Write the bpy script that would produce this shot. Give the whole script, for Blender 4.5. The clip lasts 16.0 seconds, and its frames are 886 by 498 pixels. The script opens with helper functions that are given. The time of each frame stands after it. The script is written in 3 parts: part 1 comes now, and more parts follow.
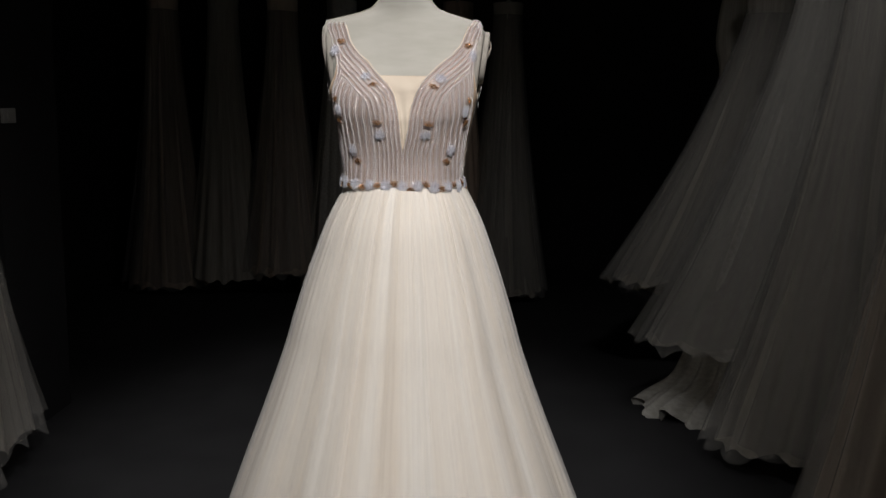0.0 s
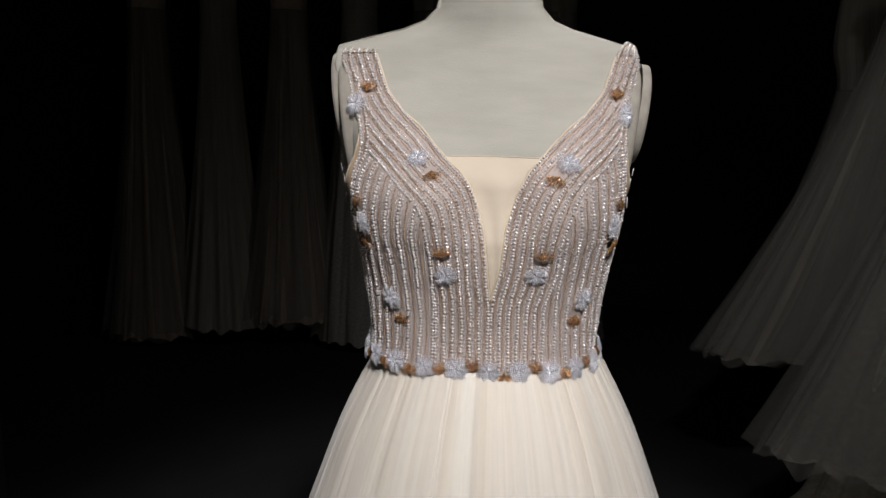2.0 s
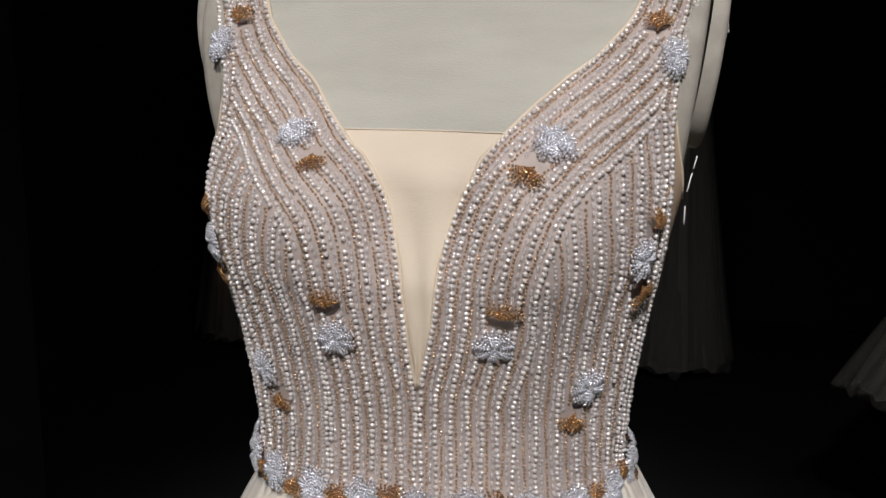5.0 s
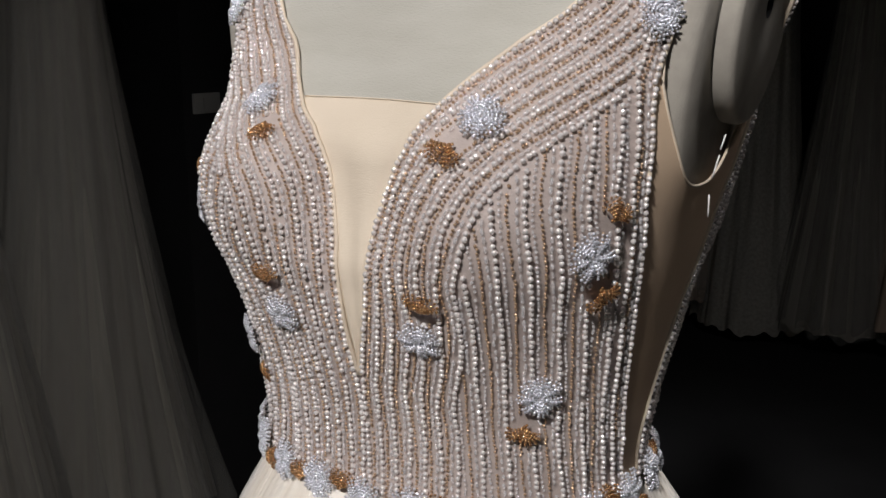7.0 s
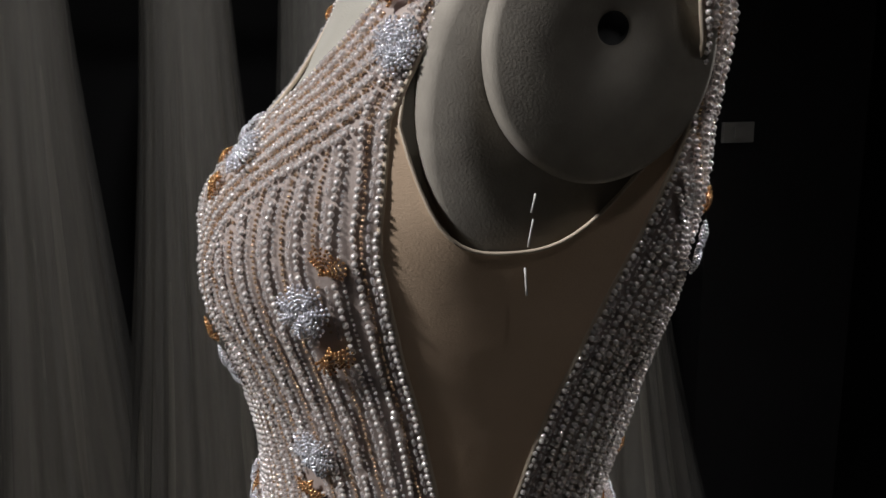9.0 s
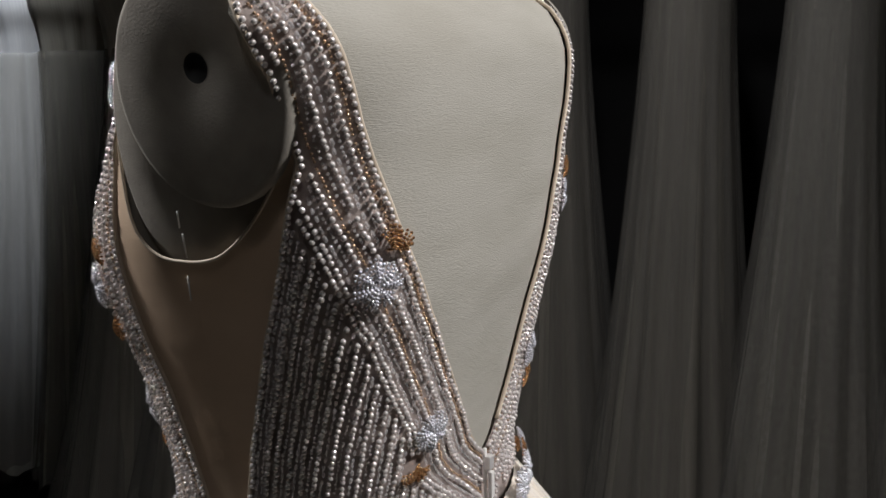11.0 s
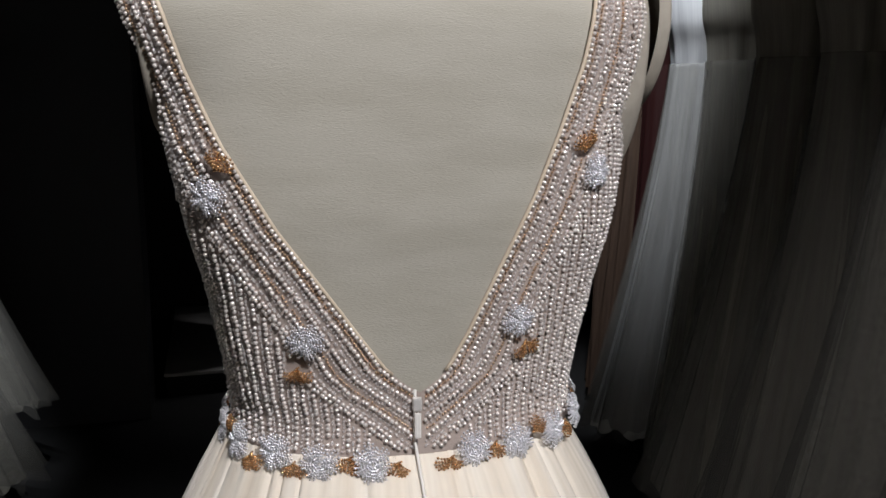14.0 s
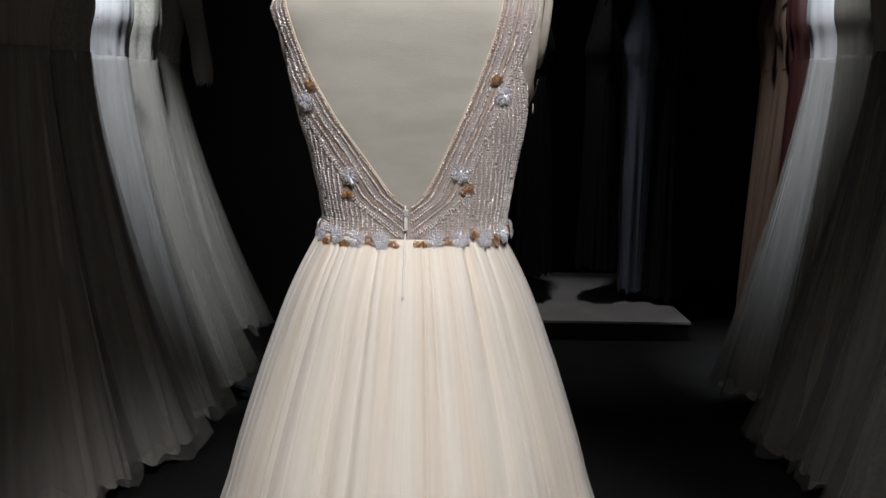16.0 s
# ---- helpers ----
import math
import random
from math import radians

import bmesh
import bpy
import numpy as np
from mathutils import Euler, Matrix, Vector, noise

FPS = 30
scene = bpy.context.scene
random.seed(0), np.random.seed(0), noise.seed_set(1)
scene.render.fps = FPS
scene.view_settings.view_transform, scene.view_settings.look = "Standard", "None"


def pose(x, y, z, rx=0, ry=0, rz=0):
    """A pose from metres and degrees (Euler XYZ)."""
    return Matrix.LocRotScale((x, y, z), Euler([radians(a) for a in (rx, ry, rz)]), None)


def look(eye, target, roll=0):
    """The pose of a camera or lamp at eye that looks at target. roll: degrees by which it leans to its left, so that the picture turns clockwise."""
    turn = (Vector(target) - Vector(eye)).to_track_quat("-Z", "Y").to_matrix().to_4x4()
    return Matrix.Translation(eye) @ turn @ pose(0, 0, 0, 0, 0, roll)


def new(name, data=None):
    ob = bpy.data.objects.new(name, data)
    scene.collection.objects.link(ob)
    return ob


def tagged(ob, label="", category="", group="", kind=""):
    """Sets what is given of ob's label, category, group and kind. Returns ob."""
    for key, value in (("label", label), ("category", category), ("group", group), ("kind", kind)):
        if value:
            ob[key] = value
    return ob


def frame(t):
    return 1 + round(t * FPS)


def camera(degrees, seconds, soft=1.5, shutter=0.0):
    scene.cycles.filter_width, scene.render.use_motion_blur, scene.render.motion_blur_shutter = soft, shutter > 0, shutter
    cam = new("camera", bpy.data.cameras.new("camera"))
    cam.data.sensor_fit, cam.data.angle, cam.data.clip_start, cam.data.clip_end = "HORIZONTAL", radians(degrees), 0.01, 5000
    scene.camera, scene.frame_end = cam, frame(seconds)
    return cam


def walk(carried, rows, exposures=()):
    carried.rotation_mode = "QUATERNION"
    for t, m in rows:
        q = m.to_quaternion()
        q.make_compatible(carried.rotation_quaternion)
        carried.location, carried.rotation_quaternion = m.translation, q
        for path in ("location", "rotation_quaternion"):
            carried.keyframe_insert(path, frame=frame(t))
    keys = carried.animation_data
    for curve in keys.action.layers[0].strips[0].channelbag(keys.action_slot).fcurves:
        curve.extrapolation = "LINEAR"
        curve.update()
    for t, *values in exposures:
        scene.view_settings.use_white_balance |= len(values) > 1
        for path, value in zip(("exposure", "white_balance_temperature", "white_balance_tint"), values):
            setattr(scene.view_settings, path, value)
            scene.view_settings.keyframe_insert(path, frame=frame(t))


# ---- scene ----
cam = camera(52.4, 16.0)
PATH = [
    (0, (0.1350, -1.9080, 1.2370), (0.0790, 0.0630, 0.9030), 1.1),
    (0.5, (0.1070, -1.6550, 1.2690), (0.0530, 0.3150, 0.9300), 1.0),
    (1, (0.0570, -1.4110, 1.3150), (-0.0020, 0.5590, 0.9740), 0.9),
    (1.5, (0.0170, -1.1990, 1.3280), (-0.0510, 0.7700, 0.9870), 0.8),
    (2, (-0.0080, -0.9950, 1.3420), (-0.0990, 0.9730, 0.9920), 0.8),
    (2.5, (-0.0180, -0.8320, 1.3410), (-0.1500, 1.1320, 0.9910), 0.7),
    (3, (-0.0180, -0.6970, 1.3260), (-0.1880, 1.2650, 0.9760), 0.8),
    (3.5, (-0.0150, -0.6250, 1.3050), (-0.2040, 1.3350, 0.9550), 0.8),
    (4, (0.0100, -0.6000, 1.3010), (-0.2100, 1.3570, 0.9520), 0.7),
    (4.5, (0.0580, -0.5950, 1.3040), (-0.2210, 1.3550, 0.9570), 0.7),
    (4.7, (0.0810, -0.5940, 1.3010), (-0.2410, 1.3490, 0.9540), 0.7),
    (6.8, (0.2590, -0.4800, 1.3100), (-0.6990, 1.2060, 0.8190), 0.1),
    (7, (0.2820, -0.4680, 1.3070), (-0.7620, 1.1750, 0.8500), 0.3),
    (7.5, (0.3730, -0.4070, 1.3070), (-0.9250, 1.0550, 0.8850), 0.7),
    (8, (0.4640, -0.3130, 1.3100), (-1.1030, 0.8610, 0.8980), 0.2),
    (8.5, (0.4970, -0.2230, 1.3030), (-1.2580, 0.6420, 0.8890), -0.2),
    (9, (0.4950, -0.1250, 1.3110), (-1.3970, 0.3810, 0.9070), -0.2),
    (9.5, (0.4850, -0.0300, 1.3190), (-1.4680, 0.1060, 0.9090), -0.0),
    (9.7, (0.4810, 0.0130, 1.3260), (-1.4700, 0.0090, 0.8850), -0.1),
    (11.8, (0.4280, 0.4275, 1.3191), (-0.9930, -0.9444, 1.0032), -0.4),
    (12, (0.4070, 0.4444, 1.3198), (-0.9200, -1.0185, 1.0034), -0.21),
    (12.5, (0.3310, 0.4987, 1.3129), (-0.7930, -1.1241, 0.9913), -0.04),
    (13, (0.2410, 0.5401, 1.3044), (-0.6420, -1.2271, 0.9904), -0.11),
    (13.5, (0.1690, 0.5674, 1.2965), (-0.4820, -1.2980, 0.9846), -0.17),
    (14, (0.1220, 0.6390, 1.2832), (-0.3600, -1.2738, 0.9535), -0.16),
    (14.5, (0.1020, 0.7780, 1.2856), (-0.2730, -1.1588, 0.9560), -0.08),
    (15, (0.0680, 0.9127, 1.2707), (-0.1720, -1.0440, 0.9374), 0.07),
    (15.5, (0.0000, 1.0533, 1.2321), (-0.1150, -0.9153, 0.8953), 1.03),
    (16, (-0.0450, 1.2274, 1.2328), (-0.0460, -0.7454, 0.9018), 0.8),
]
walk(cam, [(t, look(eye, target, roll)) for t, eye, target, roll in PATH])

# ---- light: dim boutique, ceiling spotlights on the gown ----
world = bpy.data.worlds.new("world")
scene.world = world
world.use_nodes = True
world.node_tree.nodes["Background"].inputs[0].default_value = (0.5, 0.55, 0.65, 1)
world.node_tree.nodes["Background"].inputs[1].default_value = 0.02


def spot(name, eye, target, power, angle, blend, size, colour):
    data = bpy.data.lights.new(name, "SPOT")
    data.energy, data.spot_size, data.spot_blend, data.shadow_soft_size, data.color = power, radians(angle), blend, size, colour
    new(name, data).matrix_world = look(eye, target)


WARM, COOL = (1.0, 0.975, 0.985), (0.92, 0.96, 1.0)
spot("front_spotlight", (0.3, -2.0, 2.85), (0.0, -0.05, 0.78), 275, 36, 0.7, 0.11, WARM)
spot("rear_spotlight", (-0.25, 1.85, 2.9), (0.0, 0.05, 0.78), 255, 34, 0.7, 0.11, WARM)
spot("aisle_spotlight", (-1.05, -1.75, 3.0), (-1.42, -2.27, 1.55), 150, 30, 0.9, 0.05, COOL)
spot("row_spotlight", (0.85, -1.55, 3.0), (1.08, -2.0, 1.65), 250, 28, 0.9, 0.05, COOL)
# Added fill with no known fixture: lifts the west row of gowns.
spot("west_row_fill", (-0.50, -0.05, 3.0), (-1.45, -0.10, 0.0), 38, 72, 1.0, 0.08, WARM)
# Invented fill lamp: brightens the form's +x side and the gowns behind it.
spot("east_side_fill", (1.00, 0.35, 3.0), (0.60, 1.25, 0.6), 23, 92, 0.9, 0.08, WARM)
# Unseen lamp, added only so the platform top comes out bright.
spot("platform_fill", (-0.55, -3.45, 3.0), (-0.55, -3.50, 0.1), 30, 50, 0.8, 0.05, WARM)


# ---- materials ----
def material(name, colour, rough=0.6, metal=0.0, **more):
    m = bpy.data.materials.new(name)
    m.use_nodes = True
    b = m.node_tree.nodes["Principled BSDF"]
    b.inputs["Base Color"].default_value = (*colour, 1)
    b.inputs["Roughness"].default_value = rough
    b.inputs["Metallic"].default_value = metal
    for key, value in more.items():
        b.inputs[key.replace("_", " ")].default_value = value
    return m


def varied(m, other, scale=8.0, stretch=(1, 1, 1), fine=160.0, bump=0.1, distance=0.002, coords="Object", low=0.35, high=0.65):
    """Two-scale colour variation and fine relief on a material."""
    nt = m.node_tree
    b = nt.nodes["Principled BSDF"]
    co, mp = nt.nodes.new("ShaderNodeTexCoord"), nt.nodes.new("ShaderNodeMapping")
    mp.inputs["Scale"].default_value = stretch
    big, small = nt.nodes.new("ShaderNodeTexNoise"), nt.nodes.new("ShaderNodeTexNoise")
    big.inputs["Scale"].default_value, big.inputs["Detail"].default_value = scale, 5
    small.inputs["Scale"].default_value, small.inputs["Detail"].default_value = fine, 3
    nt.links.new(co.outputs[coords], mp.inputs[0])
    for n in (big, small):
        nt.links.new(mp.outputs[0], n.inputs["Vector"])
    ramp, mix = nt.nodes.new("ShaderNodeMapRange"), nt.nodes.new("ShaderNodeMix")
    ramp.inputs[1].default_value, ramp.inputs[2].default_value = low, high
    nt.links.new(big.outputs[0], ramp.inputs[0])
    mix.data_type = "RGBA"
    mix.inputs[6].default_value, mix.inputs[7].default_value = b.inputs["Base Color"].default_value, (*other, 1)
    nt.links.new(ramp.outputs[0], mix.inputs[0])
    nt.links.new(mix.outputs[2], b.inputs["Base Color"])
    bp = nt.nodes.new("ShaderNodeBump")
    bp.inputs["Strength"].default_value, bp.inputs["Distance"].default_value = bump, distance
    nt.links.new(small.outputs[0], bp.inputs["Height"])
    nt.links.new(bp.outputs[0], b.inputs["Normal"])
    return m


def tulle(name, colour, cover, u=60.0, v=1.2):
    """Sheer net: gathered threads let more or less of what lies under show, in streaks along the cloth."""
    m = bpy.data.materials.new(name)
    m.use_nodes = True
    nt = m.node_tree
    nt.nodes.clear()
    out, mix = nt.nodes.new("ShaderNodeOutputMaterial"), nt.nodes.new("ShaderNodeMixShader")
    clear, cloth = nt.nodes.new("ShaderNodeBsdfTransparent"), nt.nodes.new("ShaderNodeMixShader")
    dif, tra = nt.nodes.new("ShaderNodeBsdfDiffuse"), nt.nodes.new("ShaderNodeBsdfTranslucent")
    for n in (dif, tra):
        n.inputs[0].default_value = (*colour, 1)
    cloth.inputs[0].default_value = 0.35
    nt.links.new(dif.outputs[0], cloth.inputs[1])
    nt.links.new(tra.outputs[0], cloth.inputs[2])
    co, mp, no = nt.nodes.new("ShaderNodeTexCoord"), nt.nodes.new("ShaderNodeMapping"), nt.nodes.new("ShaderNodeTexNoise")
    mp.inputs["Scale"].default_value = (u, v, 1)
    no.inputs["Scale"].default_value, no.inputs["Detail"].default_value = 1.0, 6
    rg = nt.nodes.new("ShaderNodeMapRange")
    rg.inputs[1].default_value, rg.inputs[2].default_value = 0.3, 0.7
    rg.inputs[3].default_value, rg.inputs[4].default_value = cover - 0.08, cover + 0.08
    nt.links.new(co.outputs["UV"], mp.inputs[0])
    nt.links.new(mp.outputs[0], no.inputs["Vector"])
    nt.links.new(no.outputs[0], rg.inputs[0])
    nt.links.new(rg.outputs[0], mix.inputs[0])
    nt.links.new(clear.outputs[0], mix.inputs[1])
    nt.links.new(cloth.outputs[0], mix.inputs[2])
    nt.links.new(mix.outputs[0], out.inputs[0])
    return m


LINEN = varied(material("linen_form", (0.455, 0.435, 0.38), 0.9), (0.41, 0.39, 0.335), 14, (1, 1, 4), 420, 0.5, 0.0007)
FELT = varied(material("arm_plate_linen", (0.37, 0.34, 0.29), 0.95), (0.30, 0.275, 0.235), 60, (1, 1, 1), 900, 0.3, 0.0005)
BLUSH = varied(material("blush_net_lining", (0.45, 0.38, 0.345), 0.75), (0.36, 0.30, 0.27), 25, (1, 1, 1), 900, 0.3, 0.0006)
NUDE = varied(material("nude_net", (0.70, 0.60, 0.47), 0.7), (0.65, 0.55, 0.43), 14, (1, 1, 2), 900, 0.3, 0.0006)
TAN = varied(material("tan_net_over_linen", (0.72, 0.54, 0.38), 0.7), (0.64, 0.47, 0.32), 10, (1, 1, 2), 900, 0.3, 0.0006)
EDGE = varied(material("champagne_binding", (0.66, 0.56, 0.44), 0.6), (0.58, 0.48, 0.37), 40, (1, 1, 1), 700, 0.2, 0.0006)
PEARL = material("pearl_bead", (0.98, 0.92, 0.89), 0.18, 0.5, Coat_Weight=1.0, Coat_Roughness=0.06, Coat_IOR=1.8)
CRYSTAL = material("clear_crystal_bead", (0.95, 0.92, 0.92), 0.12, 0.35, Alpha=0.38, IOR=1.7, Coat_Weight=1.0, Coat_Roughness=0.03)
GOLD = material("gold_seed_bead", (0.60, 0.325, 0.145), 0.2, 0.8, Coat_Weight=0.5)
ROSE = material("champagne_seed_bead", (0.72, 0.50, 0.33), 0.2, 0.7, Coat_Weight=0.5)
SILVER = material("silver_white_bead", (0.93, 0.94, 1.0), 0.2, 0.65, Coat_Weight=1.0, Coat_Roughness=0.05)
ZIP = material("zip_metal", (0.78, 0.76, 0.74), 0.35, 0.4)
THREAD = material("white_thread", (0.75, 0.73, 0.70), 0.6)
INK_AND_HOLE = material("dark_ink_and_hole_shade", (0.03, 0.03, 0.03), 0.7)
# Ochre noise streaks stand in for the warm shade inside the skirt's folds.
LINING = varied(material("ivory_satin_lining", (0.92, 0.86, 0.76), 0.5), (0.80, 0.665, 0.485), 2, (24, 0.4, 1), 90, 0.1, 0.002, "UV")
VEIL = tulle("ivory_tulle", (0.93, 0.91, 0.87), 0.41, 40)
VEIL_OUT = tulle("white_tulle", (0.95, 0.94, 0.92), 0.33, 60)
CARPET = varied(material("charcoal_carpet", (0.015, 0.015, 0.016), 0.9), (0.010, 0.010, 0.011), 6, (1, 1, 1), 350, 0.6, 0.004)
DARK = varied(material("black_paint", (0.018, 0.018, 0.02), 0.7), (0.012, 0.012, 0.013), 3, (1, 1, 1), 120, 0.2, 0.002)
PANEL = varied(material("dark_grey_panel", (0.05, 0.05, 0.055), 0.6), (0.04, 0.04, 0.045), 2, (1, 1, 1), 120, 0.1, 0.002)
PALE = varied(material("pale_laminate", (0.62, 0.61, 0.60), 0.5), (0.5, 0.49, 0.48), 5, (1, 1, 1), 150, 0.1, 0.001)
METAL = material("brushed_steel", (0.4, 0.4, 0.4), 0.35, 1.0)
PLASTIC = material("grey_plastic", (0.35, 0.35, 0.34), 0.5)


# ---- mesh helpers ----
def mesh_of(name, verts, faces, mat, smooth=True, uvs=None):
    me = bpy.data.meshes.new(name)
    me.from_pydata([tuple(v) for v in verts], [], faces)
    if smooth:
        me.polygons.foreach_set("use_smooth", [True] * len(me.polygons))
    if uvs is not None:
        layer = me.uv_layers.new(name="UVMap")
        loops = np.zeros(len(me.loops), dtype=np.int32)
        me.loops.foreach_get("vertex_index", loops)
        layer.data.foreach_set("uv", np.asarray(uvs, dtype=np.float32)[loops].ravel())
    me.materials.append(mat)
    me.update()
    return me


def put(name, me, parent=None, label="", matrix=None):
    ob = new(name, me)
    if parent is not None:
        ob.parent = parent
    if matrix is not None:
        ob.matrix_local = matrix
    return tagged(ob, label) if label else ob


def thing(name, label, category, at=(0, 0, 0), group="", kind=""):
    ob = new(name)
    ob.location = at
    ob.empty_display_size = 0.1
    return tagged(ob, label, category, group, kind)


def box_mesh(name, size, mat, bevel=0.004, segments=2):
    bm = bmesh.new()
    bmesh.ops.create_cube(bm, size=1)
    for v in bm.verts:
        v.co = Vector((v.co.x * size[0], v.co.y * size[1], v.co.z * size[2]))
    if bevel:
        bmesh.ops.bevel(bm, geom=bm.edges[:], offset=bevel, segments=segments, affect="EDGES", profile=0.7)
    me = bpy.data.meshes.new(name)
    bm.to_mesh(me)
    bm.free()
    me.materials.append(mat)
    return me


def tube_mesh(name, points, radius, mat, sides=8, closed=False):
    pts = [Vector(p) for p in points]
    verts, faces, n = [], [], len(pts)
    side = None
    for i, p in enumerate(pts):
        a, b = (pts[i - 1], pts[(i + 1) % n]) if closed else (pts[max(i - 1, 0)], pts[min(i + 1, n - 1)])
        t = (b - a).normalized()
        if side is None:
            side = t.orthogonal()
        side = (side - t * side.dot(t)).normalized()
        up = t.cross(side)
        r = radius(i / (n - 1)) if callable(radius) else radius
        for k in range(sides):
            ang = 2 * math.pi * k / sides
            verts.append(p + r * (math.cos(ang) * side + math.sin(ang) * up))
    for i in range(n if closed else n - 1):
        for k in range(sides):
            j = (i + 1) % n
            faces.append((i * sides + k, i * sides + (k + 1) % sides, j * sides + (k + 1) % sides, j * sides + k))
    if not closed:
        faces += [tuple(reversed(range(sides))), tuple(range((n - 1) * sides, n * sides))]
    return mesh_of(name, verts, faces, mat)


def octasphere():
    """A small round bead: 18 points, 32 faces."""
    v = [np.array(p, float) for p in ((1, 0, 0), (-1, 0, 0), (0, 1, 0), (0, -1, 0), (0, 0, 1), (0, 0, -1))]
    f, out, mids = [(0, 2, 4), (2, 1, 4), (1, 3, 4), (3, 0, 4), (2, 0, 5), (1, 2, 5), (3, 1, 5), (0, 3, 5)], [], {}

    def mid(a, b):
        key = (min(a, b), max(a, b))
        if key not in mids:
            m = v[a] + v[b]
            v.append(m / np.linalg.norm(m))
            mids[key] = len(v) - 1
        return mids[key]

    for a, b, c in f:
        ab, bc, ca = mid(a, b), mid(b, c), mid(c, a)
        out += [(a, ab, ca), (ab, b, bc), (ca, bc, c), (ab, bc, ca)]
    return np.array(v), np.array(out)


BALL_V, BALL_F = octasphere()


def bead_mesh(name, centres, radii, mat, axes=None, stretch=1.0):
    """Many round beads joined into one mesh; with axes they are drawn out along their thread."""
    c, r = np.asarray(centres, float), np.asarray(radii, float)
    n, k = len(c), len(BALL_V)
    ball = np.repeat(BALL_V[None], n, 0)
    if axes is not None:
        along = np.einsum("kj,nj->nk", BALL_V, axes)
        # bugle: blunt ends, long body
        ball = ball + axes[:, None, :] * (np.sign(along) * np.abs(along) ** .55 * stretch - along)[:, :, None]
    verts = (c[:, None, :] + ball * r[:, None, None]).reshape(-1, 3)
    faces = (BALL_F[None] + (np.arange(n) * k)[:, None, None]).reshape(-1, 3)
    me = bpy.data.meshes.new(name)
    me.vertices.add(len(verts))
    me.vertices.foreach_set("co", verts.astype(np.float32).ravel())
    me.loops.add(len(faces) * 3)
    me.loops.foreach_set("vertex_index", faces.astype(np.int32).ravel())
    me.polygons.add(len(faces))
    me.polygons.foreach_set("loop_start", np.arange(0, len(faces) * 3, 3, dtype=np.int32))
    me.update(calc_edges=True)
    me.polygons.foreach_set("use_smooth", np.ones(len(faces), dtype=bool))
    me.materials.append(mat)
    return me


def table(rows):
    zs, vs = [r[0] for r in rows], [r[1] for r in rows]
    return lambda z: float(np.interp(z, zs, vs))


def folds(theta, seed, counts, sharp=0.6):
    """A periodic run of uneven folds round a skirt, from about -1 to 1."""
    rng = random.Random(seed)
    total, weight = np.zeros_like(theta), 0.0
    for k in counts:
        ph, w = rng.uniform(0, 6.28), rng.uniform(0.6, 1.0)
        s = np.sin(k * theta + ph + 0.6 * np.sin(2 * theta + rng.uniform(0, 6.28)))
        total = total + w * np.sign(s) * np.abs(s) ** sharp
        weight += w
    return total / weight


# ---- room ----
def slab(name, x0, x1, y0, y1, z0, z1, mat, label=""):
    me = box_mesh(name, (x1 - x0, y1 - y0, z1 - z0), mat, 0)
    ob = put(name, me)
    ob.location = ((x0 + x1) / 2, (y0 + y1) / 2, (z0 + z1) / 2)
    return tagged(ob, label, "", "", "structure")


X0, X1, Y0, Y1, H = -2.15, 2.05, -4.8, 4.6, 3.1
slab("floor", X0, X1, Y0, Y1, -0.1, 0.0, CARPET, "dark charcoal carpet floor")
slab("ceiling", X0, X1, Y0, Y1, H, H + 0.1, DARK, "black painted ceiling")
slab("wall_west", X0 - 0.12, X0, Y0 - 0.12, Y1 + 0.12, -0.1, H + 0.1, DARK, "black painted wall")
slab("wall_east", X1, X1 + 0.12, Y0 - 0.12, Y1 + 0.12, -0.1, H + 0.1, DARK, "black painted wall")
slab("wall_north", X0, X1, Y1, Y1 + 0.12, -0.1, H + 0.1, DARK, "black painted wall")
slab("wall_south", X0, X1, Y0 - 0.12, Y0, -0.1, H + 0.1, DARK, "black painted wall")

# ---- the torso that the gown is fitted on ----
CX = -0.001
# height, half width, front depth, back depth
RINGS = [(0.95, .156, .125, .108), (1.00, .140, .110, .095), (1.06, .122, .098, .084), (1.10, .125, .098, .085), (1.132, .130, .105, .089), (1.156, .134, .114, .092),
         (1.178, .139, .124, .095), (1.195, .142, .132, .098), (1.218, .145, .135, .101), (1.245, .148, .128, .103), (1.265, .149, .115, .105), (1.285, .149, .096, .106),
         (1.303, .150, .078, .107), (1.335, .152, .056, .107), (1.355, .154, .046, .101), (1.372, .156, .038, .093), (1.388, .152, .032, .084)]
NECK = [(1.397, .122, .030, .078), (1.406, .090, .029, .073), (1.415, .069, .031, .071), (1.428, .057, .034, .070), (1.46, .053, .032, .068), (1.51, .052, .031, .066), (1.525, .048, .029, .062), (1.528, .0, .0, .0)]


def hermite(rows, z):
    zs = [r[0] for r in rows]
    z = min(max(z, zs[0]), zs[-1])
    i = min(max(int(np.searchsorted(zs, z)) - 1, 0), len(zs) - 2)
    p0, p1, p2, p3 = rows[max(i - 1, 0)], rows[i], rows[i + 1], rows[min(i + 2, len(zs) - 1)]
    h = p2[0] - p1[0]
    t, out = (z - p1[0]) / h, []
    for k in range(1, len(p1)):
        m1 = (p2[k] - p0[k]) / max(p2[0] - p0[0], 1e-6) * h
        m2 = (p3[k] - p1[k]) / max(p3[0] - p1[0], 1e-6) * h
        out.append((2 * t**3 - 3 * t * t + 1) * p1[k] + (t**3 - 2 * t * t + t) * m1 + (-2 * t**3 + 3 * t * t) * p2[k] + (t**3 - t * t) * m2)
    return out


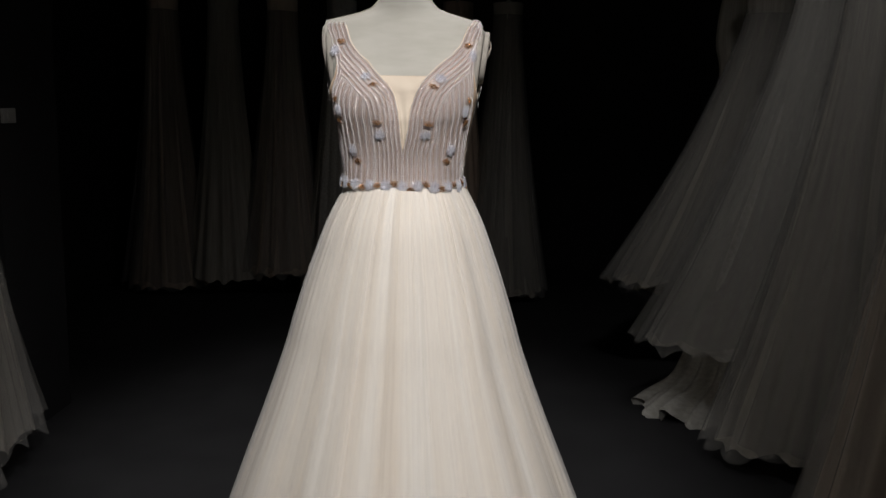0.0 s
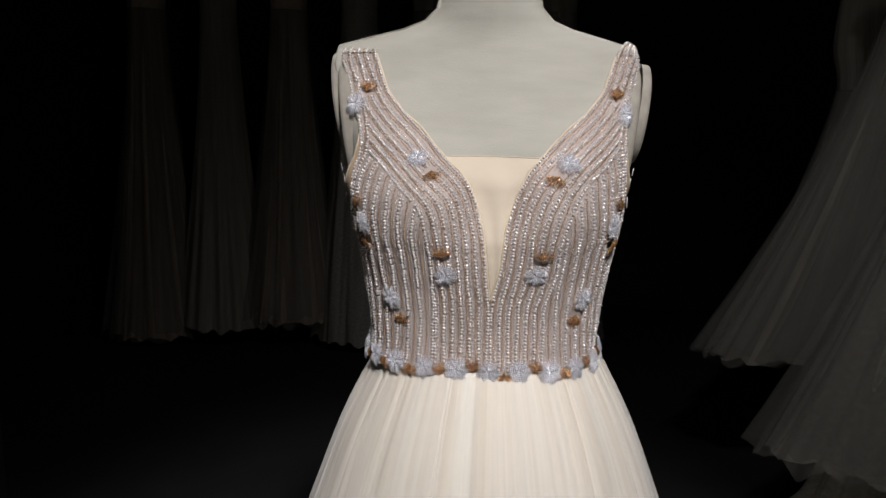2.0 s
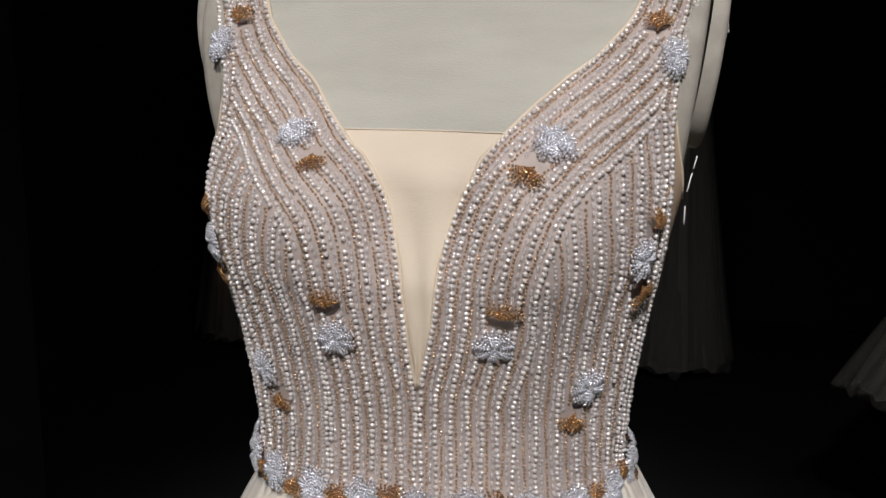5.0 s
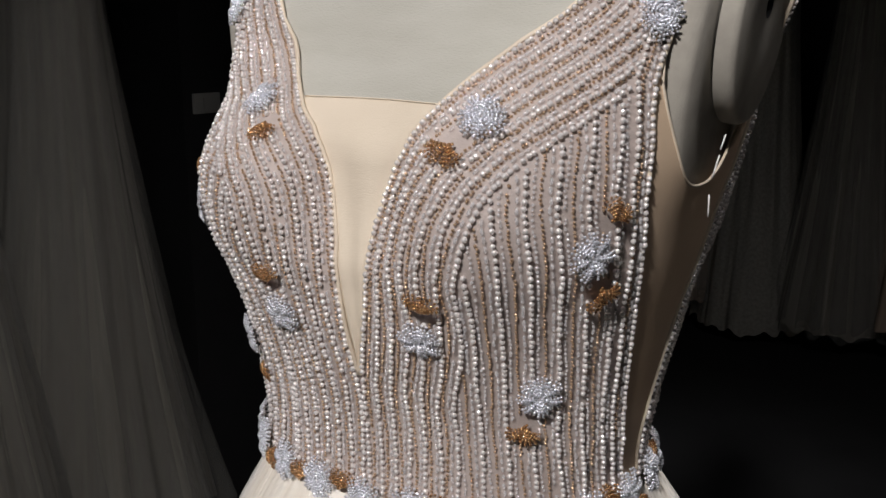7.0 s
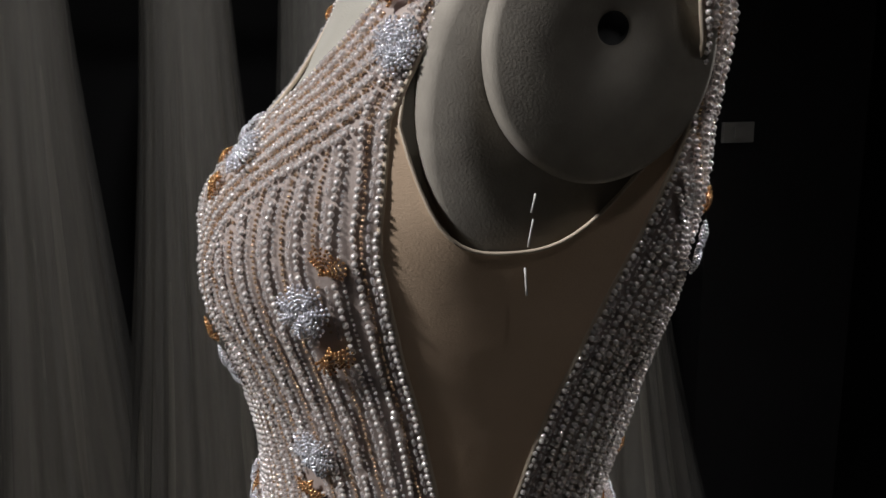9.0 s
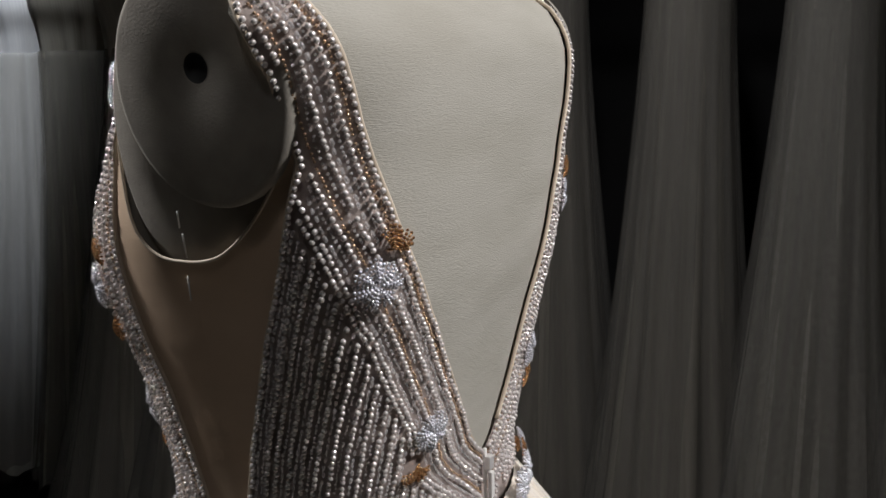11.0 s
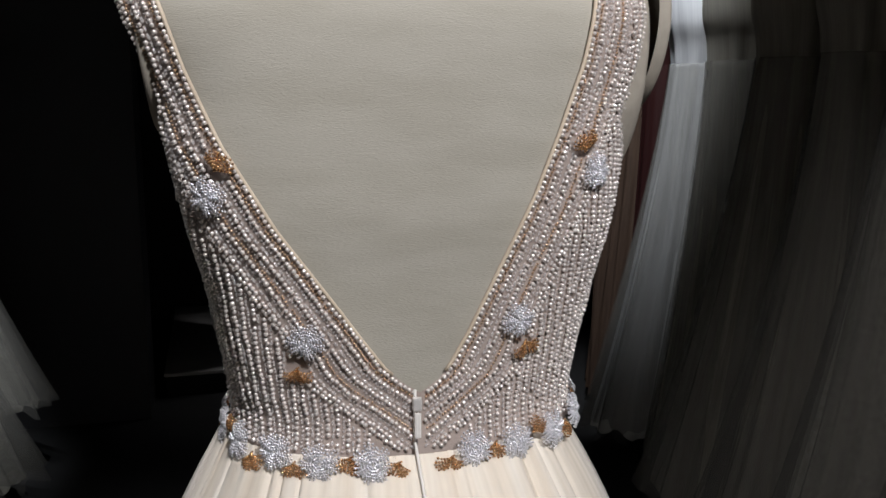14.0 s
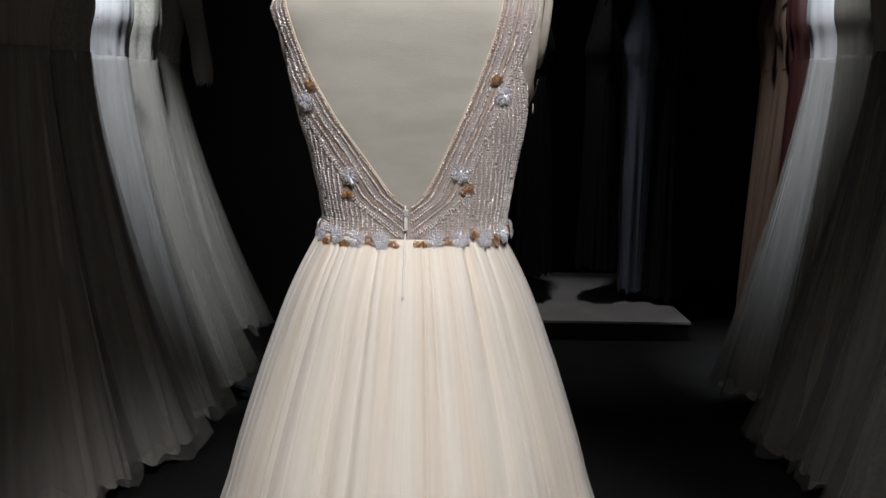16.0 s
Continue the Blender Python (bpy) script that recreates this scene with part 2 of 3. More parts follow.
SQUARE = table([(1.0, 2.3), (1.18, 2.3), (1.22, 2.45), (1.27, 2.5), (1.30, 3.0), (1.33, 3.2), (1.37, 2.8), (1.40, 2.2)])

BOX = table([(1.08, 0.0), (1.11, .5), (1.14, 1.0), (1.2, 2.0), (1.26, 2.0), (1.31, 1.1), (1.342, .3), (1.36, -.3), (1.37, -.9), (1.388, -.9), (1.40, -.4), (1.412, 0.0)])


BLADE = table([(1.17, 0.0), (1.184, .01), (1.236, .06), (1.283, .10), (1.30, .13), (1.342, .24), (1.37, .18), (1.388, .08), (1.40, 0.0)])
WIDER = table([(1.27, 0.0), (1.31, .05), (1.34, .075), (1.39, .07), (1.42, 0.0)])


def section(z, th, rows=RINGS, off=0.0):
    """Points of the torso at height z; th is 0 at the front centre, grows to +x and is pi at the back."""
    a, f, b = hermite(rows, z) if z <= RINGS[-1][0] or rows is NECK else hermite(NECK, z)
    n = SQUARE(z)
    s, c = np.sin(th), -np.cos(th)
    n = np.where(c < 0, n, n + BOX(z) * (1 if BOX(z) < 0 else np.where(s > 0, 1, .5)))
    x = a * np.sign(s) * np.abs(s) ** (2 / n)
    y = np.where(c < 0, f, b) * np.sign(c) * np.abs(c) ** (2 / n)
    y = y + np.where(c < 0, .036 * np.exp(-((x / .040) ** 2)) * math.exp(-(((z - 1.235) / .055) ** 2)), 0)
    x = x - .006 * (x / max(a, 1e-3)) ** 2
    y = np.where(c > 0, y * (1.015 + .015 * np.clip(x / .06, -1, 1)), y)
    sunk = .013 * min(1, max(0, (z - 1.235) / .04))
    y = y + np.where(c < 0, sunk * np.clip(-x / .06, 0, 1) * np.clip(-c * 3, 0, 1), 0)
    turn = np.clip(c * 2.2, 0, 1)
    x = np.where(x < 0, x * (1 + WIDER(z)), x * (1 + BLADE(z) * turn * turn * (3 - 2 * turn)))
    r = np.maximum(np.hypot(x, y), 1e-6)
    return np.stack([CX + x * (1 + off / r), y * (1 + off / r), np.full_like(x, z)], -1)


THETA = np.linspace(0, math.pi, 241)
LEVELS = np.round(np.arange(1.040, 1.3801, 0.002), 4)


class Half:
    """One side of the torso, measured along its girth from the front centre."""

    def __init__(self, side):
        self.side = side
        self.pts = [section(z, side * THETA) for z in LEVELS]
        self.run = [np.r_[0, np.cumsum(np.linalg.norm(np.diff(p, axis=0), axis=1))] for p in self.pts]

    def level(self, z):
        return int(np.clip(round((z - LEVELS[0]) / 0.002), 0, len(LEVELS) - 1))

    def at(self, z, s, off=0.0):
        i = self.level(z)
        p = np.array([np.interp(s, self.run[i], self.pts[i][:, k]) for k in range(3)])
        p[2] = z
        q = np.array([np.interp(s + .001, self.run[i], self.pts[i][:, k]) for k in range(3)]) - np.array([np.interp(s - .001, self.run[i], self.pts[i][:, k]) for k in range(3)])
        n = np.array([q[1], -q[0], 0]) * self.side
        return p + off * n / (np.linalg.norm(n) or 1)

    def girth(self, z):
        return self.run[self.level(z)][-1]

    def front_x(self, z, x):
        i = self.level(z)
        m = len(THETA) // 2
        return float(np.interp(x, np.abs(self.pts[i][:m, 0] - CX), self.run[i][:m]))

    def back_x(self, z, x):
        i = self.level(z)
        m = len(THETA) // 2
        return float(np.interp(x, np.maximum.accumulate(np.abs(self.pts[i][::-1][:m, 0] - CX)), self.run[i][-1] - self.run[i][::-1][:m]))

    def at_y(self, z, y):
        i = self.level(z)
        return float(np.interp(y, self.pts[i][:, 1], self.run[i]))

    def normal(self, z, s):
        i = self.level(z)
        a, b = self.at(z, s - .004), self.at(z, s + .004)
        c, d = self.at(max(z - .006, 1.04), s * self.girth(z - .006) / self.girth(z)), self.at(z + .006, s * self.girth(z + .006) / self.girth(z))
        n = Vector(b - a).cross(Vector(d - c)) * self.side
        return n.normalized()


HALVES = {1: Half(1), -1: Half(-1)}
NECKLINE = table([(1.128, .000), (1.164, .007), (1.203, .012), (1.24, .0235), (1.262, .035), (1.279, .052), (1.306, .080), (1.318, .096), (1.34, .114), (1.38, .129)])
BACKLINE = {1: table([(1.095, .002), (1.103, .013), (1.112, .023), (1.134, .039), (1.153, .052), (1.205, .089), (1.257, .119), (1.30, .137), (1.343, .151), (1.38, .152)]),
            -1: table([(1.095, .002), (1.103, .013), (1.112, .020), (1.134, .032), (1.16, .044), (1.223, .073), (1.265, .089), (1.306, .103), (1.345, .112), (1.38, .120)])}
ARM_FRONT = table([(1.04, -.012), (1.058, -.015), (1.133, -.032), (1.156, -.037), (1.183, -.045), (1.209, -.051), (1.23, -.055), (1.244, -.055), (1.27, -.052), (1.288, -.050), (1.311, -.039), (1.338, -.024), (1.38, -.003)])
ARM_BACK = table([(1.04, .0), (1.06, .004), (1.09, .005), (1.131, .016), (1.161, .026), (1.184, .035), (1.197, .040), (1.236, .057), (1.264, .067), (1.283, .073), (1.32, .071), (1.342, .064), (1.36, .052), (1.38, .036)])



# ---- dress form: one plain mesh ----
def dress_form():
    verts, faces, n = [], [], 96
    th = np.linspace(0, 2 * math.pi, n, endpoint=False)
    zs = list(np.arange(0.95, 1.388, 0.012)) + [1.388, 1.397, 1.406, 1.415, 1.428, 1.444, 1.46, 1.485, 1.51, 1.52, 1.5255]
    rings = [(section(z, th) if z <= 1.388 else section(z, th, NECK)) for z in zs]
    # pole and cast base, under the skirt
    for z, r in ((0.94, .03), (0.9, .014), (0.06, .014), (0.05, .03), (0.04, .16), (0.012, .19), (0.0, .19)):
        rings.insert(0, np.stack([CX + r * np.sin(th), -r * np.cos(th), np.full_like(th, z)], -1))
    for ring in rings:
        verts += [tuple(p) for p in ring]
    for j in range(len(rings) - 1):
        for i in range(n):
            faces.append((j * n + i, j * n + (i + 1) % n, (j + 1) * n + (i + 1) % n, (j + 1) * n + i))
    faces += [tuple(reversed(range(n))), tuple(range((len(rings) - 1) * n, len(rings) * n))]
    plate_faces, hole_shade = len(faces), []
    # arm plates: a wide padded disc and a smaller one with a screw hole on each side
    for side in (1, -1):
        up, nrm, lift = Vector((.12 * side, 0, .993)), Vector((.993 * side, 0, -.12)), -.005 if side > 0 else .004
        for out, cy, cz, cx, ru, rv, prof in ((-.003 if side > 0 else .010, .015 if side > 0 else .022, 1.294 + lift, .150, .053, .078, ((1.08, -.034), (1.06, -.010), (1.03, -.003), (1.0, .0), (.95, .002), (.6, .003), (.0, .003))),
                                         (.006 if side > 0 else .015, .031 if side > 0 else .034, 1.322 + lift, .1525, .049, .055, ((1.0, -.004), (1.0, .003), (.975, .0055), (.93, .0065), (.5, .007), (.13, .007), (.11, .0065), (.10, .0042), (.0, .0038)))):
            base, m = len(verts), 64
            for r, h in prof:
                for i in range(m):
                    a = 2 * math.pi * i / m
                    small = r < .2 and ru < .05
                    p = Vector((CX + (cx + out) * side, cy, cz)) + nrm * h
                    if small:
                        p += (Vector((0, 1, 0)) * math.cos(a) + up * math.sin(a)) * (.0066 * r / .11) + Vector((0, .001, 0)) + up * .008
                    else:
                        p += Vector((0, 1, 0)) * (ru * r * math.cos(a)) + up * (rv * r * math.sin(a))
                    verts.append(tuple(p))
            for j in range(len(prof) - 1):
                for i in range(m):
                    q = (base + j * m + i, base + j * m + (i + 1) % m, base + (j + 1) * m + (i + 1) % m, base + (j + 1) * m + i)
                    faces.append(q if side > 0 else tuple(reversed(q)))
                    if ru < .05 and prof[j][0] < .12:
                        hole_shade.append(len(faces) - 1)
    me = mesh_of("dress_form", verts, faces, LINEN)
    me.materials.append(FELT)
    me.materials.append(INK_AND_HOLE)
    for p in me.polygons[plate_faces:]:
        p.material_index = 1
    # The hole is shallow, so dark ink on its faces paints its shade.
    for i in hole_shade:
        me.polygons[i].material_index = 2
    return tagged(new("dress_form", me), "cream linen tailor's dress form wearing a beaded gown", "mannequin")


dress_form()
mark = bpy.data.curves.new("size_number", "FONT")
mark.body, mark.size, mark.extrude, mark.align_x = "6", 0.020, 0.0002, "CENTER"
mark_ob = new("size_number", mark)
mark_ob.matrix_world = pose(CX, -0.0345, 1.424, 88, 0, 0)
dg = bpy.context.evaluated_depsgraph_get()
mark_mesh = bpy.data.meshes.new_from_object(mark_ob.evaluated_get(dg))
bpy.data.objects.remove(mark_ob)
mark_mesh.materials.clear()
mark_mesh.materials.append(INK_AND_HOLE)
number = put("size_number", mark_mesh)
number.matrix_world = pose(CX - .002, -0.0375, 1.438, 90, 0, 0)
tagged(number, "black printed size number on the form's linen neck", "size mark")

# ---- the gown ----
gown = thing("wedding_gown", "ivory tulle wedding gown with pearl-beaded bodice on a dress form", "wedding gown")


def patch(name, zs, left, right, cols, mat, off, label=""):
    """Cloth laid on the torso between two edges, for both sides of the body."""
    verts, faces = [], []
    for side, half in HALVES.items():
        base = len(verts)
        for z in zs:
            a, b = left(half, z), right(half, z)
            for k in range(cols + 1):
                verts.append(half.at(z, a + (b - a) * k / cols, off))
        for j in range(len(zs) - 1):
            for k in range(cols):
                i = base + j * (cols + 1) + k
                q = (i, i + 1, i + cols + 2, i + cols + 1)
                faces.append(q if side > 0 else tuple(reversed(q)))
    return put(name, mesh_of(name, verts, faces, mat), gown, label)


def s_neck(h, z):
    if z < 1.128:
        return 0.0
    shift = h.side * (.003 if z < 1.27 else -.003) * min(1, (z - 1.128) / .04, abs(z - 1.27) / .02)
    return h.front_x(z, NECKLINE(z) + shift - (.006 * min(1, max(0, (z - 1.27) / .03)) if h.side < 0 else 0))



def s_armf(h, z):
    return h.at_y(z, ARM_FRONT(z))


def s_armb(h, z):
    return h.at_y(z, ARM_BACK(z))


def back_half(h, z):
    return BACKLINE[h.side](z)



def s_back(h, z):
    return h.girth(z) - (0.0 if z < 1.095 else h.back_x(z, back_half(h, z)))


FZ = np.arange(1.050, 1.3801, 0.004)
patch("bodice_front", FZ, s_neck, s_armf, 24, BLUSH, .0025, "blush net bodice front")
patch("bodice_back", FZ, s_armb, s_back, 24, BLUSH, .0025, "blush net bodice back")

# shoulder straps: short bridges over the shoulder
for side, half in HALVES.items():
    verts, faces, base = [], [], 0
    for j in range(9):
        t = j / 8
        for k in range(9):
            f = k / 8
            a = Vector(half.at(1.380, s_neck(half, 1.380) * (1 - f) + s_armf(half, 1.380) * f, .0025))
            b = Vector(half.at(1.380, s_back(half, 1.380) * (1 - f) + s_armb(half, 1.380) * f, .0025))
            c = (a + b) / 2 + Vector((0, 0, .024 - .010 * f))
            verts.append((1 - t) ** 2 * a + 2 * t * (1 - t) * c + t * t * b)
    for j in range(8):
        for k in range(8):
            i = base + j * 9 + k
            faces.append((i, i + 1, i + 10, i + 9))
    put("strap_top", mesh_of("strap_top", verts, faces, BLUSH), gown, "blush net shoulder strap")

# nude net set into the neckline
verts, faces = [], []
PZ = np.arange(1.128, 1.2785, 0.004)
for z in PZ:
    a, b = Vector(HALVES[-1].at(z, s_neck(HALVES[-1], z), .0015)), Vector(HALVES[1].at(z, s_neck(HALVES[1], z), .0015))
    for k in range(17):
        f = k / 16
        p = a.lerp(b, f)
        p.y += -.002 * math.sin(math.pi * f) * min(1, (z - 1.128) / .1) + .0008 * math.sin(9 * f + 40 * z)
        h = HALVES[1 if p.x > CX else -1]
        q = h.at(z, h.front_x(z, abs(p.x - CX)), .002)
        p.y += (q[1] - p.y) * max(0, (z - 1.235) / .042) ** 2
        verts.append(p)
for j in range(len(PZ) - 1):
    for k in range(16):
        i = j * 17 + k
        faces.append((i, i + 1, i + 18, i + 17))
put("neckline_panel", mesh_of("neckline_panel", verts, faces, NUDE), gown, "sheer nude net panel in the plunging neckline")
put("panel_binding", tube_mesh("panel_binding", [v + Vector((0, -.0006, 0)) for v in verts[-17:]], .0004, NUDE, 6), gown, "narrow nude binding")


# nude net side panels with their bound armhole
def arm_top(f):
    """Height of the armhole's bound edge across the side panel, from its front edge to its back edge."""
    return 1.233 + (.085 if f < .47 else .058) * abs(2 * f - .94) ** 3.0


for side, half in HALVES.items():
    verts, faces, edge, rows, cols = [], [], [], 40, 24
    for k in range(cols + 1):
        f = k / cols
        top = arm_top(f)
        for j in range(rows + 1):
            z = 1.050 + (top - 1.050) * j / rows
            a, b = s_armf(half, z) - .001, s_armb(half, z) + .001
            p = half.at(z, a + (b - a) * f, .0025 + (.009 if side > 0 else .011) * min(1, max(0, (z - 1.20) / .05)) ** 2 * math.sin(math.pi * f) ** 2)
            verts.append(p)
        edge.append(Vector(verts[-1]))
    for k in range(cols):
        for j in range(rows):
            i = k * (rows + 1) + j
            q = (i, i + rows + 1, i + rows + 2, i + 1)
            faces.append(q if side > 0 else tuple(reversed(q)))
    panel = put("side_panel", mesh_of("side_panel", verts, faces, TAN), gown, "sheer nude net side panel")
    put("armhole_binding", tube_mesh("armhole_binding", edge, .0009, EDGE, 6), panel, "pale stitched armhole edge")
    mid = edge[12]
    for dz, ln, dx in ((.003, .012, .001), (.018, .008, .001), (-.018, .012, -.001)):
        pts = [mid + Vector((side * (.0025 + .22 * (dz + ln * t) * (dz > 0)), .004 + dx * t, dz + ln * t)) for t in (0, .33, .66, 1)]
        put("basting_stitch", tube_mesh("basting_stitch", pts, .0005, THREAD, 6), panel, "loose white basting stitch")


def edge_line(fn, z0, z1, half, off):
    return [half.at(z, fn(half, z), off) for z in np.arange(z0, z1, .004)]


for half in HALVES.values():
    for fn, z0 in ((s_neck, 1.13), (s_back, 1.108), (s_armf, 1.06), (s_armb, 1.06)):
        put("edge_binding", tube_mesh("edge_binding", edge_line(fn, z0, 1.380, half, .0028), .0013, EDGE, 6), gown, "champagne edge binding")

# ---- bead strands ----
rng = random.Random(7)
BEADS = {"P": (PEARL, .00164, "pearl bead strand"), "g": (ROSE, .00088, "champagne seed bead strand"),
         "B": (CRYSTAL, .00112, "clear bugle bead strand"), "c": (CRYSTAL, .00098, "fine crystal bead strand")}
CYCLE, STEP = "PgB", .00295
# flowers: side, height, girth side ("f" at |x| on the front, "b" on the back), |x|, kind, turn
FRONT_FLOWERS = [(1, 1.334, .124, "g", 100), (1, 1.318, .132, "s", 0), (1, 1.270, .073, "s", 20), (1, 1.258, .063, "g", 250), (1, 1.179, .050, "g", 80), (1, 1.161, .045, "s", 10),
                 (1, 1.131, .092, "s", 30), (1, 1.113, .085, "g", 260), (1, 1.208, .118, "s", 0), (1, 1.225, .125, "g", 60), (1, 1.190, .119, "g", 300)]
LEFT_FLOWERS = [(-1, 1.339, .132, "g", 80), (-1, 1.325, .143, "s", 0), (-1, 1.272, .075, "s", 15), (-1, 1.260, .061, "g", 290), (-1, 1.180, .048, "g", 100), (-1, 1.160, .044, "s", 30),
                (-1, 1.128, .099, "s", 10), (-1, 1.111, .090, "g", 280), (-1, 1.207, .126, "s", 20), (-1, 1.224, .132, "g", 110), (-1, 1.190, .125, "g", 250)]
BACK_FLOWERS = [(1, 1.243, .121, "g", 60), (1, 1.227, .125, "s", 0), (1, 1.135, .072, "s", 20), (1, 1.116, .077, "g", 270),
                (-1, 1.251, .106, "g", 110), (-1, 1.237, .115, "s", 0), (-1, 1.140, .065, "s", 20), (-1, 1.123, .071, "g", 290)]
flower_spots = []
for rows, back in ((FRONT_FLOWERS, False), (LEFT_FLOWERS, False), (BACK_FLOWERS, True)):
    for side, z, x, kind, turn in rows:
        h = HALVES[side]
        s = h.girth(z) - h.back_x(z, x) if back else h.front_x(z, x)
        flower_spots.append((h, z, s, kind, turn, h.at(z, s)))
SPOT_AT = np.array([f[5] for f in flower_spots])


singles, ONE_PEARL = [], bead_mesh("pearl", [(0, 0, 0)], [1.0], PEARL)


def strand(points, kind):
    """Thread beads along a line on the bodice."""
    mat, r, label = BEADS[kind]
    p = np.asarray(points)
    run = np.r_[0, np.cumsum(np.linalg.norm(np.diff(p, axis=0), axis=1))]
    if run[-1] < .012:
        return
    gap = r * {"P": 2.12, "B": 4.1, "c": 2.6, "g": 2.6}[kind]
    sway, phase = rng.uniform(.0002, .0006), rng.uniform(0, 6.28)
    at = np.arange(gap / 2, run[-1], gap)
    at = at + np.array([rng.uniform(-.12, .12) for _ in at]) * gap
    c = np.stack([np.interp(at, run, p[:, k]) for k in range(3)], -1)
    c += np.array([[rng.gauss(0, .00022) for _ in range(3)] for _ in at])
    c[:, 0] += sway * np.sin(at * 95 + phase)
    t = np.gradient(c, axis=0)
    t /= np.maximum(np.linalg.norm(t, axis=1), 1e-9)[:, None]
    keep = np.linalg.norm(c[:, None] - SPOT_AT[None], axis=2).min(1) > .0075
    keep &= np.array([rng.random() > .012 for _ in at])
    if keep.sum() < 4:
        return
    radii = np.array([r * rng.uniform(.9, 1.08) for _ in at])
    c, radii, t = c[keep], radii[keep], t[keep]
    if kind == "P" and len(singles) < 280 and c[0][1] < 0:
        near = (c[:, 2] > 1.16) & (c[:, 2] < 1.25) & (np.abs(c[:, 0]) < .06) & (c[:, 1] < 0)
        for p, q in zip(c[near], radii[near]):
            singles.append(put("pearl", ONE_PEARL, gown, "", Matrix.Translation(p) @ Matrix.Scale(q, 4)))
        c, radii, t = c[~near], radii[~near], t[~near]
    if len(c):
        tagged(put("bead_strand", bead_mesh("bead_strand", c, radii, mat, t if kind == "B" else None, 1.75), gown, label), kind="stuff")


def runs(half, place, ok, z0, z1, kind):
    """Follow place(z) up the torso and thread each unbroken stretch that ok(z) allows."""
    off, line = .0027 + BEADS[kind][1] * .75, []
    for z in np.arange(z0, z1, .002):
        if ok(z):
            line.append(half.at(z, place(z), off))
        else:
            if len(line) > 5:
                yield line
            line = []
    if len(line) > 5:
        yield line


LEAN = table([(1.05, 1.6), (1.095, 1.6), (1.14, 1.22), (1.2, 1.14), (1.38, 1.05)])
Z0, Z1 = 1.056, 1.3805


class Field:
    """How far each spot of one bodice front lies from the neckline, measured on the cloth."""

    def __init__(self, half):
        zs = np.arange(1.00, 1.4201, .001)
        rise = (s_neck(half, 1.38) - s_neck(half, 1.372)) / .008
        neck = np.array([s_neck(half, min(max(z, 1.04), 1.38)) + max(0, z - 1.38) * rise for z in zs])
        for _ in range(2):
            neck = np.convolve(np.pad(neck, 9, mode="edge"), np.ones(19) / 19, "valid")
        self.s = np.arange(0, .26, .001)
        self.rows = []
        for z in LEVELS:
            d = np.hypot(self.s[:, None] - neck[None], z - zs[None]).min(1)
            self.rows.append(np.where(self.s < np.interp(z, zs, neck), -d, d))

    def row(self, z):
        return self.rows[int(np.clip(round((z - LEVELS[0]) / 0.002), 0, len(LEVELS) - 1))]

    def place(self, z, d):
        return float(np.interp(d, self.row(z), self.s))

    def far(self, z, s):
        return float(np.interp(s, self.s, self.row(z)))


